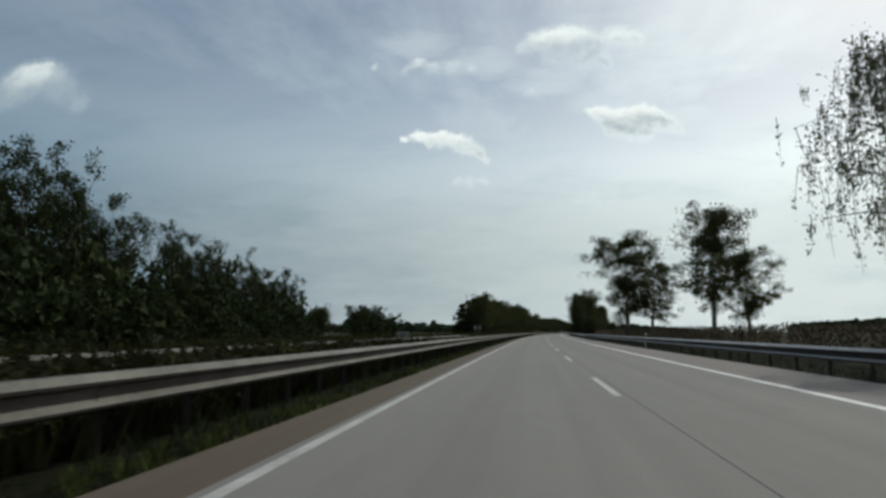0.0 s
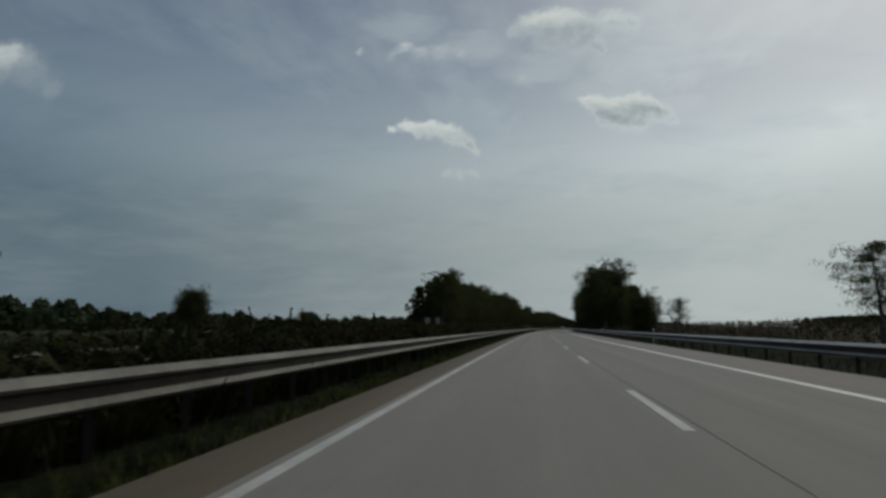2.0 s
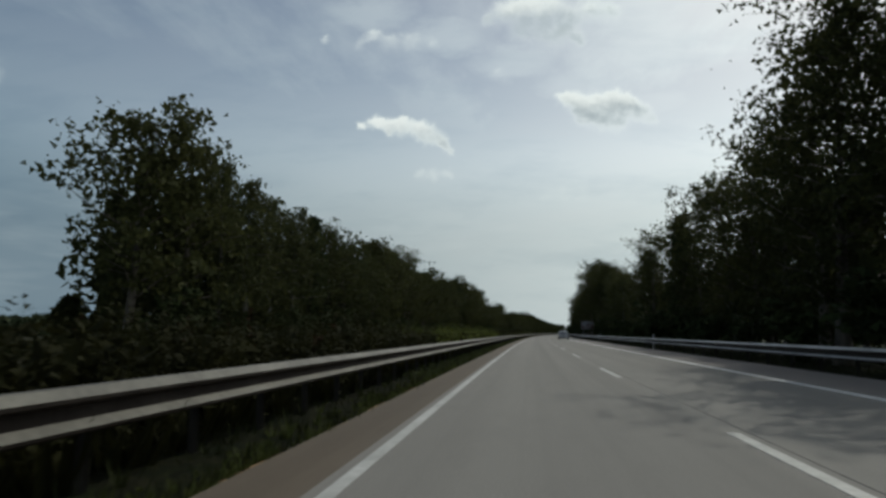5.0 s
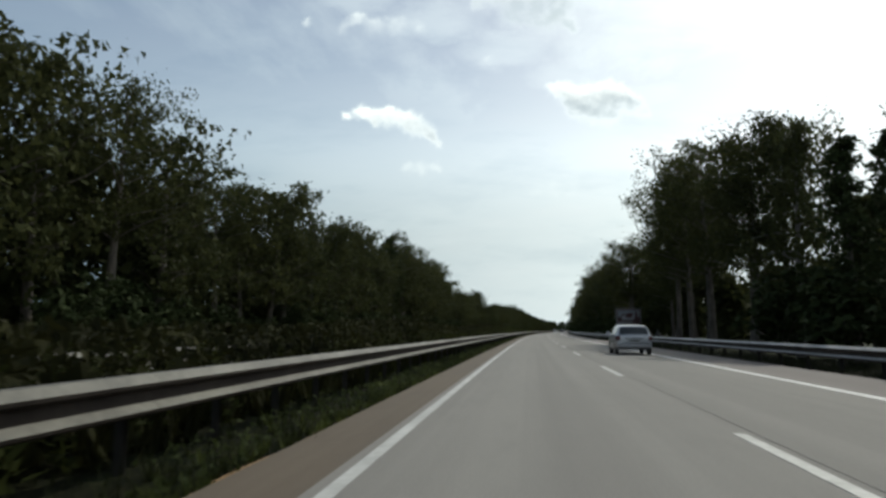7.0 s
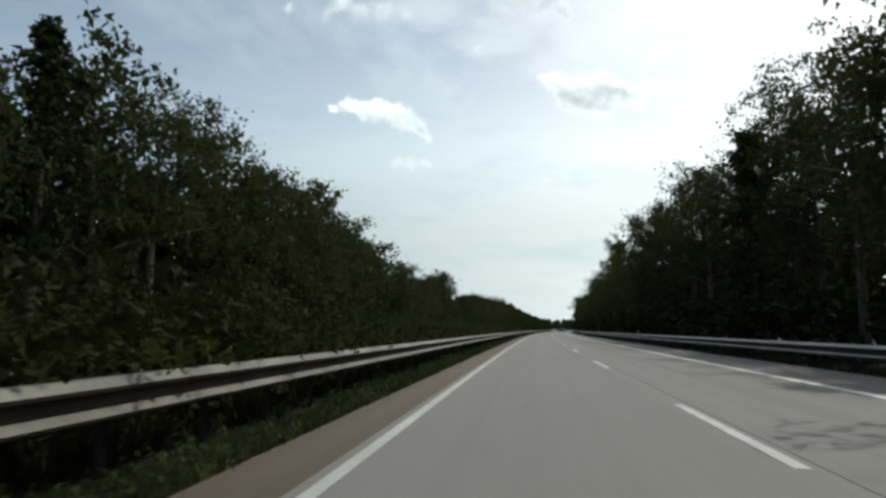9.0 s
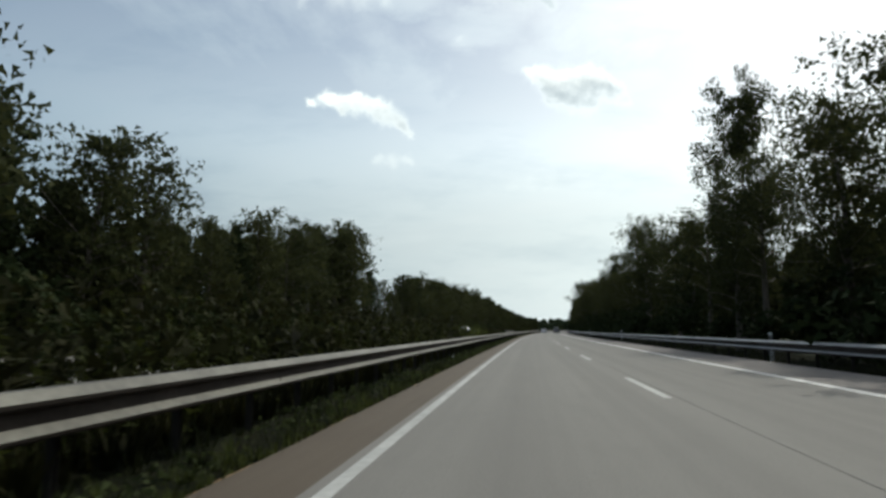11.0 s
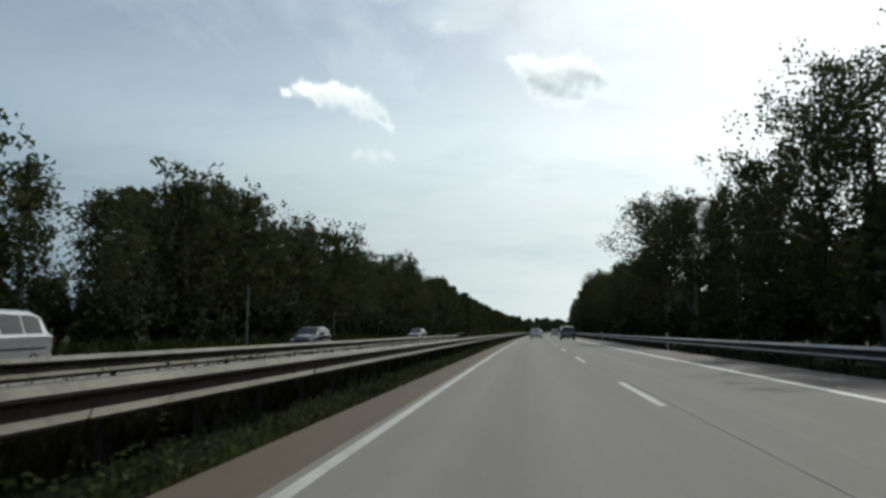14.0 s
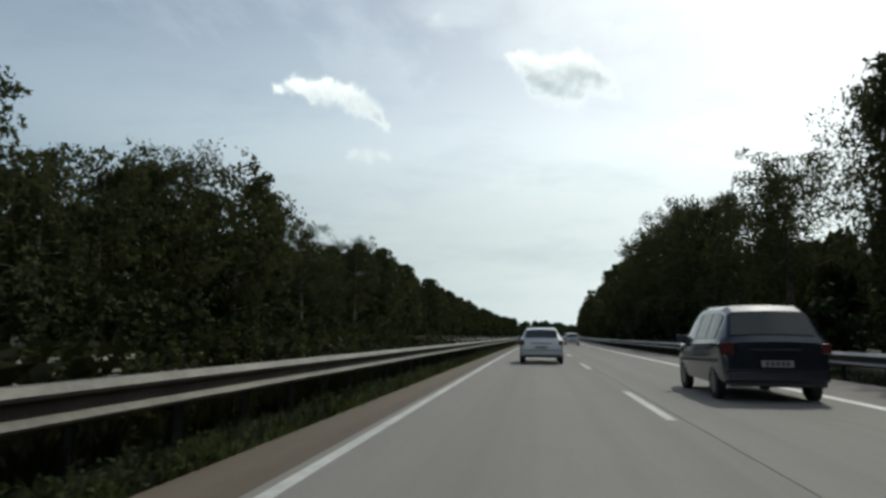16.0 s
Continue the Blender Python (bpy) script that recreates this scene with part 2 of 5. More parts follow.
strip("right_edge_line", 6.62, 6.82, 0.004, 0.003, S0, S1, M_GLARE_PAINT, parent=road)
far_road = tagged(strip("opposite_road", -16.6, -6.4, -0.02, 0.2, S0, S1, M_ROAD), "pale concrete carriageway for the oncoming traffic", "road", kind="structure")
strip("edge_line", -6.95, -6.78, -0.016, 0.003, S0, S1, M_PAINT, parent=far_road)
strip("edge_line", -14.2, -14.0, -0.016, 0.003, S0, S1, M_PAINT, parent=far_road)
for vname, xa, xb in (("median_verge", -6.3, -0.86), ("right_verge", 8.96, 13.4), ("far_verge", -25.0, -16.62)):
    tagged(strip(vname, xa, xb, -0.094, 0.05, S0, S1, M_TURF), "dark rough turf with fine near-black patches", "verge", kind="structure")
# crumbling sandy rim between concrete and grass
for rim, xa, xb in (("left_rim", -1.0, -0.84), ("right_rim", 8.94, 9.12)):
    ss = np.arange(S0, 760, 0.5)
    wob = np.array([noise.noise((q * 0.7, xa, 0)) for q in ss])
    out, inn = (xa, xb) if xa < 0 else (xb, xa)
    V = np.concatenate([PA(ss, out + 0.09 * wob, -0.075), PA(ss, inn, -0.012)])
    m = len(ss)
    tagged(new(rim, mesh_np(rim, V, [(i, m + i, m + i + 1, i + 1) for i in range(m - 1)], M_SAND)), "crumbling sandy rim along the concrete", "verge", kind="structure")
# lane dashes, 4.05 m long
PERIOD, DASH, PHASE = 12.16, 4.05, 10.58
bm = bmesh.new()
box(bm, -0.065, 0.065, 0, DASH, 0.0005, 0.0045)
dash_me = bpy.data.meshes.new("lane_dash")
bm.to_mesh(dash_me)
bm.free()
dash_me.materials.append(M_PAINT)
for i in range(-3, 75):
    piece("lane_dash", dash_me, road, PM(PHASE + PERIOD * i, 3.375))
    piece("lane_dash", dash_me, far_road, PM(PHASE + 3 + PERIOD * i, -10.4, -0.02))

# ---- steel guard rails ----
# height and standing-out of the folded rail
FOLD = [(0.33, 0.0), (0.345, 0.03), (0.36, 0.083), (0.386, 0.09), (0.442, 0.022), (0.535, 0.015), (0.566, 0.083), (0.596, 0.09), (0.660, 0.022), (0.670, 0.0)]
LIT_FOLDS = (3, 7, 8)      # upward folds drawn lit; the others get shade painted into dark grimy steel


def beam_mesh(length, side, steel):
    V, F, shaded = [], [], []
    for y in (0.0, length):
        for d in (0.0, -0.004):
            for z, u in FOLD:
                V.append((side * (u + d), y, z))
    m = len(FOLD)
    for i in range(m - 1):
        F.append((i, i + 1, 2 * m + i + 1, 2 * m + i))
        F.append((m + i, 3 * m + i, 3 * m + i + 1, m + i + 1))
        shaded += [0 if i in LIT_FOLDS else 1, 0 if i in (1, 2, 5, 6, 8) else 1]
    for a, b in ((0, m), (m - 1, 2 * m - 1)):
        F.append((a, 2 * m + a, 2 * m + b, b))
        shaded.append(1)
    if side < 0:
        F = [f[::-1] for f in F]
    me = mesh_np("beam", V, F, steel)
    me.materials.append(M_SHADED_GRIME)
    me.polygons.foreach_set("material_index", np.array(shaded, np.int32))
    return me


def post_mesh(side):
    bm = bmesh.new()
    for x0, x1, y0, y1 in ((-0.10, -0.094, -0.03, 0.03), (-0.10, -0.03, -0.03, -0.025), (-0.10, -0.03, 0.025, 0.03)):
        box(bm, side * x0, side * x1, y0, y1, -0.15, 0.64)
    box(bm, min(0, side * -0.03), max(0, side * -0.03), -0.03, 0.03, 0.49, 0.59)
    for f in bm.faces:
        f.normal_flip()
    bmesh.ops.recalc_face_normals(bm, faces=bm.faces)
    me = bpy.data.meshes.new("post")
    bm.to_mesh(me)
    bm.free()
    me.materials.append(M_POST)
    return me


def guardrail(x, side, s0, s1, run, gap, label, steel):
    beam, post = beam_mesh(4.03, side, steel), post_mesh(side)
    s = s0
    while s < s1:
        rail = tagged(new("guardrail"), label, "guardrail", "guard rails")
        rail.matrix_world = PM(s, x)
        inv = PM(s, x).inverted()
        a = 0.0
        while a < run - 0.01:
            lap = PM(s + a, x + side * (0.0015 if int(a / 4) % 2 else 0.0), 0.0, random.uniform(-0.05, 0.05))
            piece("beam", beam, rail, inv @ lap)
            a += 4.0
        a = gap / 2
        while a < run:
            piece("post", post, rail, inv @ PM(s + a, x))
            a += gap
        s += run


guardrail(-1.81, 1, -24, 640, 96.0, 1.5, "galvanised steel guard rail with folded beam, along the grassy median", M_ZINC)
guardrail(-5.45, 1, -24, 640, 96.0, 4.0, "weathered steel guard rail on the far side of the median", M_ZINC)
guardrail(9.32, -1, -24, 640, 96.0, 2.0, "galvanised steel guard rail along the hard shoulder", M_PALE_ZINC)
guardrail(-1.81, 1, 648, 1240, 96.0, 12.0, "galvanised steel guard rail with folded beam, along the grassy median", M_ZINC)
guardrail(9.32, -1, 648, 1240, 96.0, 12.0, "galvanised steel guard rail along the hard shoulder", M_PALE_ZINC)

# ---- trees ----
rng = np.random.default_rng(7)


def tube(path, radii, sides, V, F):
    """Adds a tapered tube along a path to the lists."""
    base = len(V)
    path = [Vector(p) for p in path]
    for i, p in enumerate(path):
        d = (path[min(i + 1, len(path) - 1)] - path[max(i - 1, 0)]).normalized()
        a = d.orthogonal().normalized()
        b = d.cross(a)
        for j in range(sides):
            w = 2 * math.pi * j / sides
            V.append(tuple(p + (a * math.cos(w) + b * math.sin(w)) * radii[i]))
    for i in range(len(path) - 1):
        for j in range(sides):
            k2 = (j + 1) % sides
            F.append((base + i * sides + j, base + i * sides + k2, base + (i + 1) * sides + k2, base + (i + 1) * sides + j))


def leaf_quads(centres, size, droop=0.0, slim=0.7):
    """Small leaf sprays, one pointed three-cornered leaf each, turned every way."""
    m = len(centres)
    a = rng.normal(size=(m, 3))
    a[:, 2] -= droop * 2.0
    a /= np.linalg.norm(a, axis=1)[:, None]
    b = np.cross(a, rng.normal(size=(m, 3)))
    b /= np.linalg.norm(b, axis=1)[:, None] + 1e-6
    sz = size * rng.uniform(0.6, 1.4, m)[:, None]
    V = np.stack([centres - a * sz * 0.5 + b * sz * 0.5 * slim, centres + a * sz * 0.6, centres - a * sz * 0.4 - b * sz * 0.5 * slim], 1).reshape(-1, 3)
    F = np.arange(3 * m).reshape(m, 3)
    return V, F


def grow(kind, height, spread, base, leaves, size, seed):
    """Trunk with limbs, and the leaf sprays round the twigs' ends, for one tree."""
    r = np.random.default_rng(seed)
    V, F = [], []
    weeping = kind == "weeping"
    kind = "birch" if weeping else kind
    stems = {"shrub": 4, "willow": 15}.get(kind, 1)
    tips = []
    for st in range(stems):
        lean = r.normal(0, 0.03 if stems == 1 else 0.22 if kind == "shrub" else 0.15, 2)
        top = height * (0.94 if stems == 1 else r.uniform(0.6, 0.95))
        nseg = 9 if stems == 1 else 4
        path = []
        wob = r.normal(0, 0.02 * height, (nseg + 1, 2)).cumsum(0) * 0.35
        for i in range(nseg + 1):
            t = i / nseg
            path.append((lean[0] * t * top + wob[i, 0] * t, lean[1] * t * top + wob[i, 1] * t, top * t))
        r0 = (0.017 if kind in ("birch", "slim") else 0.022) * height / (1 if stems == 1 else 2.4)
        tube(path, [r0 * (1 - 0.9 * i / nseg) * (1.35 if i == 0 else 1) for i in range(nseg + 1)], 7 if stems == 1 else 4, V, F)
        path = np.array(path)
        nb = {"bush": 70, "oak": 34, "airy": 26, "birch": 30, "slim": 34, "spruce": 60, "shrub": 5, "willow": 7}[kind]
        for bnum in range(nb):
            t = base + (1 - base) * ((bnum + r.uniform(0, 1)) / nb) ** 0.9
            t = min(t, 0.985)
            q = t * nseg
            i0 = min(int(q), nseg - 1)
            o = path[i0] + (path[i0 + 1] - path[i0]) * (q - i0)
            u = (t - base) / (1 - base)
            if kind == "spruce":
                reach, rise = spread * (1 - u) ** 0.85 + 0.15, -0.15
            elif kind == "slim":
                reach, rise = spread * (0.55 + 0.45 * math.sin(math.pi * min(1, u * 1.05))) * (1.05 - 0.75 * u), 0.9
            elif kind == "birch":
                reach, rise = spread * (0.35 + 0.65 * math.sin(math.pi * (0.12 + 0.8 * u))) * (1.05 - 0.35 * u), 0.55
            elif kind in ("shrub", "willow"):
                reach, rise = spread * (0.6 if kind == "shrub" else 0.4) * (1 - 0.5 * u), 0.7 if kind == "shrub" else 1.6
            else:
                reach, rise = spread * (0.5 + 0.5 * math.sin(math.pi * (0.15 + 0.75 * u))), 0.42
            reach *= r.uniform(0.6, 1.2)
            w = bnum * 2.399 + r.uniform(-0.5, 0.5)
            d = np.array([math.cos(w), math.sin(w), rise + r.normal(0, 0.15)])
            pts = [o]
            for j in range(1, 5):
                k2 = j / 4
                bend = np.array([0, 0, -0.5 * k2 * k2 * reach * (1.0 if kind == "birch" else 0.15)])
                pts.append(o + d * reach * k2 + bend + r.normal(0, 0.05 * reach, 3))
            rb = max(0.012, r0 * (1 - 0.85 * t) * 0.42)
            fine = 1 if height * leaves > 100000 else 2
            tube(pts[::fine], [rb * (1 - 0.85 * j / 4) for j in range(0, 5, fine)], 3, V, F)
            for j in range(1, 5):
                for _ in range(4 if kind != "spruce" else 2):
                    tips.append((pts[j] + np.clip(r.normal(0, 0.17, 3), -0.35, 0.35) * reach, (0.07 * reach + 0.16 + 0.03 * spread)))
    strands = []
    for q in r.choice(len(tips), 430, False) if weeping else ():
        o = tips[q][0]
        fall = r.uniform(0.04, 0.17) * height
        sway = r.normal(0, 0.10, 2) * fall
        pts = [o + np.array([sway[0] * u, sway[1] * u, 0.12 * u * (1 - u) * fall - fall * u]) for u in (0, 0.33, 0.66, 1.0)]
        tube(pts, [0.013, 0.010, 0.008, 0.005], 3, V, F)
        strands += [(pts[0] + (pts[3] - pts[0]) * u, 0.10) for u in (0.2, 0.4, 0.6, 0.8, 1.0)]
    tips += strands
    tips_p = np.array([p for p, _ in tips])
    tips_r = np.array([q for _, q in tips])
    pick = r.integers(0, len(tips), leaves)
    # some boughs bear more than others, which leaves gaps
    weight = r.uniform(0.15, 1.0, len(tips)) ** (2.2 if kind in ("airy", "birch") else 0.6 if kind == "bush" else 1.3)
    pick = r.choice(len(tips), leaves, p=weight / weight.sum())
    C = tips_p[pick] + np.clip(r.normal(0, 0.8, (leaves, 3)), -1.25, 1.25) * tips_r[pick][:, None] * np.array([0.85, 0.85, 0.6])
    if kind == "birch" and not weeping:
        hang = r.uniform(0, 1, leaves) ** 2 * 0.13 * height
        C[:, 2] -= hang
        C[:, :2] -= (C[:, :2] - tips_p[pick][:, :2]) * (hang / (0.13 * height))[:, None] * 0.6
    C[:, 2] = np.maximum(C[:, 2], 0.1)
    LV, LF = leaf_quads(C, size, 0.6 if kind == "birch" else 0.15, 0.62 if kind in ("birch", "slim") else 0.8)
    return V, F, LV, LF


def tree(kind, height, spread, base, leaves, size, seed, leaf_m, bark_m, label, name="tree", category="tree", group=""):
    V, F, LV, LF = grow(kind, height, spread, base, leaves, size, seed)
    root = tagged(new(name), label, category, group)
    piece("trunk" if name == "tree" else "stem", mesh_np("trunk", V, F, bark_m, True), root)
    piece("crown", mesh_np("crown", LV, LF, leaf_m), root)
    root.matrix_world = Matrix.Translation((0, 0, -500))
    return root


# patterns, all 10 m tall (shrubs 3 m), later set out along the road
L_OAK = "broad dark green roadside oak with an uneven crown"
L_BIRCH = "birch with a pale trunk and hanging twigs"
L_SLIM = "slim upright young tree with a feathery top"
OAKS = [tree("oak", 10, 2.9, 0.2, 3900, 0.255, 11 + i, M_OAK, M_BARK, L_OAK, group="wood edge trees") for i in range(4)]
FINE_OAKS = [tree("oak", 10, 2.6, 0.18, 6800, 0.168, 21 + i, M_OAK, M_BARK, L_OAK, group="wood edge trees") for i in range(3)]
AIRY = [tree("airy", 10, 2.9, 0.36, 9000, 0.128, 31 + i, M_OAK, M_BARK, "tall roadside tree with an open, see-through crown", group="wood edge trees") for i in range(3)]
BIRCHES = [tree("birch", 10, 2.2, 0.25, 4400, 0.205, 51 + i, M_BIRCH, M_WHITE_BARK, L_BIRCH, group="wood edge trees") for i in range(4)]
SLIMS = [tree("slim", 10, 1.5, 0.1, 4000, 0.23, 71 + i, M_SHRUB, M_BARK, L_SLIM, group="wood edge trees") for i in range(3)]
SPRUCES = [tree("spruce", 10, 1.9, 0.08, 3600, 0.25, 91 + i, M_NEEDLE, M_BARK, "dark narrow spruce among broad-leaved trees", group="wood edge trees") for i in range(2)]
THIN_BIRCH = [tree("weeping", 10, 2.5, 0.45, 9500, 0.092, 61, M_PALE_BIRCH, M_WHITE_BARK, L_BIRCH)]
BUSHY = [tree("bush", 10, 3.7, 0.05, 13000, 0.215, 181 + i, M_OAK, M_BARK, "round bushy field tree, dense to the ground") for i in range(2)]
NEAR_TREES = [tree("airy", 10, 2.9, 0.27, 19000, 0.13, 171 + i, M_OAK, M_BARK, "tall roadside tree with an open crown") for i in range(3)]
WILLOWS = [tree("willow", 10, 3.0, 0.05, 16500, 0.135, 151 + i, M_SHRUB, M_BARK, "thick upright willow bush", "willow_bush", "bush", "willow bushes") for i in range(2)]
SHRUBS = [tree("shrub", 3, 1.9, 0.12, 900, 0.25, 131 + i, M_SHRUB, M_BARK, "dense dark green shrub at the wood's edge", "shrub", "shrub", "shrubs along the wood") for i in range(3)]


def plant(pattern, s, x, height, wide=1.0, ref=10.0, label=""):
    """A copy of a pattern at a place, as tall as given."""
    f = height / ref
    m = Matrix.Translation(P(s, x, -0.1)) @ Matrix.Rotation(random.uniform(0, 6.283), 4, "Z") @ Matrix.Rotation(random.uniform(-0.03, 0.03), 4, "X") @ Matrix.Diagonal((f * wide, f * wide, f, 1))
    ob = copy_thing(pattern, Matrix())
    ob.matrix_world = m
    if label:
        ob["label"] = label
    return ob


def profile(pairs, s):
    return float(np.interp(s, pairs[0::2], pairs[1::2]))


# tree tops along the road: metres along, height
TOPS_LEFT = [205, 12, 218, 13.6, 235, 15, 250, 13.6, 262, 12.4, 268, 12.2, 272, 10.5, 276, 13.5, 278.5, 15.2, 286, 15.8, 296, 14.8, 301, 13.6, 308, 12.2, 313, 13.4, 320, 14, 326, 13.2, 335, 13.6, 343, 14.2, 350, 13, 355, 13.6, 360, 16.2, 366, 16.4, 373, 15.4, 380, 14.6, 390, 15, 403, 14.4,
             418, 14.6, 434, 11.0, 444, 8.8, 451, 10.6, 456, 11.6, 465, 12.6, 471, 13.6, 480, 14.2, 483, 12.5, 485.5, 8, 488, 9, 490, 10, 494, 8.5, 497, 4, 501, 4, 504, 9.5, 508, 11, 513, 11, 519, 11.8, 524, 12.2, 527, 9, 532, 9, 538, 11.4, 546, 13.4, 553, 11.6,
             566, 12.6, 571.5, 13.4, 574, 8.2, 577, 8.2, 579, 12.4, 583, 13.4, 587, 11.2, 594, 11.2, 604, 14.2, 609, 15, 616, 12.2, 627, 12, 655, 14.4, 708, 12, 820, 10]
TOPS_RIGHT = [184, 5, 190, 8, 195, 10.2, 203, 13.4, 211, 13.2, 220, 12, 230, 11, 250, 10, 266, 7.5, 272, 9, 280, 8.5, 287, 8, 294, 12, 303, 13, 314, 14, 322, 13.5, 332, 10, 340, 10.5, 347, 13.8,
              354, 11, 363, 12, 370, 11.5, 382, 13, 410, 11, 443, 8.5, 453, 10, 460, 9, 468, 11.5, 475, 7.5, 481, 8.2, 487, 8.2, 493, 11.2, 505, 9.2, 514, 9.6, 520, 10, 530, 9.3, 540, 9.8,
              549, 11.2, 556, 13, 558, 11.5, 560, 8.8, 565, 8.4, 570, 8.8, 576, 10.0, 580, 10.2, 586, 9.0, 595, 9.2, 604, 10.0, 611, 11.6, 627, 11.8, 820, 11]


def inner_wood(name, trees, label):
    """The trees that stand behind the edge, as one mass of trunks and leaf sprays."""
    TV, TF, LC = [], [], []
    for q, (s, x, h) in enumerate(trees):
        o = P(s, x, -0.1)
        tube([o, o + Vector((0.1, 0.1, h * 0.5)), o + Vector((0.0, 0.2, h * 0.9))], [0.02 * h, 0.014 * h, 0.003 * h], 5, TV, TF)
        m2 = 700 if "left" in name else 420
        w, u = rng.uniform(0, 6.283, m2), rng.uniform(0.12, 1.0, m2)
        rad = 0.30 * h * np.sqrt(rng.uniform(0, 1, m2)) * np.sin(np.pi * (0.12 + 0.83 * u)) ** 0.7 * (0.75 + 0.25 * np.sin(3 * w + q) + 0.15 * np.sin(9 * u + q))
        LC.append(np.stack([o.x + rad * np.cos(w), o.y + rad * np.sin(w), u * h], 1))
    C = np.concatenate(LC)
    V, F = leaf_quads(C, 0.78, 0.2, 0.95)
    ob = tagged(new(name, mesh_np(name, V, F, M_OAK)), label, "woods", kind="stuff")
    tagged(new(name.replace("wood", "trunks"), mesh_np("inner_trunks", TV, TF, M_BARK, True)), "dark trunks standing inside the roadside wood", "woods", kind="stuff")
    return ob


def wood(tops, x, side, s0, s1, birchy, oaks, slender, airy):
    s = s0
    deep = []
    while s < s1:
        h = profile(tops, s)
        if s < 640:
            roll = random.random()
            if roll < birchy:
                pat, wide = random.choice(BIRCHES), random.uniform(0.9, 1.15)
            elif roll < birchy + airy:
                pat, wide = random.choice(AIRY), random.uniform(0.8, 1.0)
            elif roll < birchy + airy + 0.10:
                pat, wide = random.choice(SLIMS), random.uniform(1.0, 1.4)
            elif roll < birchy + airy + 0.10 + (0.03 if side < 0 else 0.0):
                pat, wide = random.choice(SPRUCES), 1.0
            else:
                pat, wide = random.choice(oaks), random.uniform(0.8, 1.0)
            if side > 0 and any(q < s < w for q, w in ((299, 334), (464, 480), (547, 557))):
                pat, wide = random.choice(AIRY), random.uniform(0.8, 1.0)
            if side < 0 and any(q < s < w for q, w in ((266, 275), (525, 536), (577, 590))):
                pat, wide = random.choice(BIRCHES), random.uniform(1.1, 1.35)
            clear = 3.6 if side > 0 and 316 < s < 346 else 0.0
            plant(pat, s + random.uniform(-0.6, 0.6), x + side * (clear + random.uniform(-0.3, 1.6)), h * random.uniform(0.95, 1.03), wide * slender)
            s += random.uniform(3.6, 5.2)
        else:
            deep.append((s, x + side * random.uniform(0, 2), h * random.uniform(0.9, 1.0)))
            s += random.uniform(4.5, 7)
    for row in range(2):
        s = s0 + 6 + 4 * row
        while s < s1:
            gaps = ((264, 283), (495, 524), (526, 540)) if side < 0 else ((294, 334), (468, 478), (550, 562))
            share = random.uniform(0.3, 0.42) if any(q < s < w for q, w in gaps) else random.uniform(0.72, 0.94) if side < 0 else random.uniform(0.58, 0.8)
            deep.append((s, x + side * (4.0 + 4.0 * row + random.uniform(-1, 1)), profile(tops, s) * share))
            s += random.uniform(5.0, 8.0) * (1.0 if s < 640 else 1.6)
    s = s0 + 8
    while s < min(s1, 660):
        deep.append((s, x + side * random.uniform(9.5, 11.5), random.uniform(2.6, 4.2)))
        s += random.uniform(3.0, 4.5)
    inner_wood("inner_wood_left" if side < 0 else "inner_wood_right", deep, "dark crowns standing deeper in the roadside wood")
    s = s0 + 2
    while s < 660:
        if not (side > 0 and 295 < s < 343):
            plant(random.choice(SHRUBS), s, x - side * random.uniform(0.4, 1.6), random.uniform(1.8, 3.9 if side < 0 else 3.4), 1.3, 3.0)
        s += random.uniform(3.6, 5.4) if side < 0 else random.uniform(4.8, 7.2)


random.seed(5)
wood(TOPS_LEFT, -21.5, -1, 224, 900, 0.32, OAKS, 1.05, 0.08)
random.seed(9)
wood(TOPS_RIGHT, 12.4, 1, 194, 880, 0.18, FINE_OAKS, 0.98, 0.36)
# single trees and bushes by the fields
random.seed(12)
plant(THIN_BIRCH[0], 20, 12.9, 10.8, 1.05, label="tall weeping birch with bare-looking hanging twigs")
plant(NEAR_TREES[0], 86.0, 14.0, 13.8, 1.1, label="tall roadside tree with an open crown and forked trunk")
plant(NEAR_TREES[2], 83.0, 16.6, 9.8, 1.15)
plant(NEAR_TREES[1], 66.5, 19.8, 13.9, 0.9, label="broad roadside tree with an open leaning crown")
plant(NEAR_TREES[2], 60.5, 21.4, 8.4, 1.1)
plant(AIRY[0], 103, 15.0, 4.4, 1.2, label="small young tree beside the maize")
plant(AIRY[2], 129, 13.0, 3.4, 0.9, label="small young tree beside the maize")
plant(BUSHY[1], 148.8, 13.3, 4.2, 1.1, label="bushy undergrowth round the single field tree")
plant(BUSHY[0], 148.3, 13.1, 4.7, 1.15, label="round bushy tree standing alone by the field")
for i, (s, h) in enumerate(((20, 10.4), (23.5, 10.3), (27, 10.6), (30.2, 10.0), (33.0, 8.2), (38.8, 8.9), (42, 8.1), (45, 7.6), (48.4, 7.4), (51.5, 7.4), (54.5, 7.5), (57.5, 6.9), (60.2, 5.2))):
    plant(WILLOWS[i % 2], s, -22.3 + 0.5 * (i % 2), h * 1.0, 0.9, label="thick upright willow bush beyond the far carriageway")
    plant(SHRUBS[i % 3], s + 1.6, -21.0, h * 0.58, 0.9, 3.0, label="tall dense willow shrub beyond the far carriageway")
for i in range(15):
    plant(SHRUBS[i % 3], 17 + 2.7 * i, -20.4, 2.6 + 0.5 * (i % 3), 1.2, 3.0, label="dense shrub at the foot of the willows")
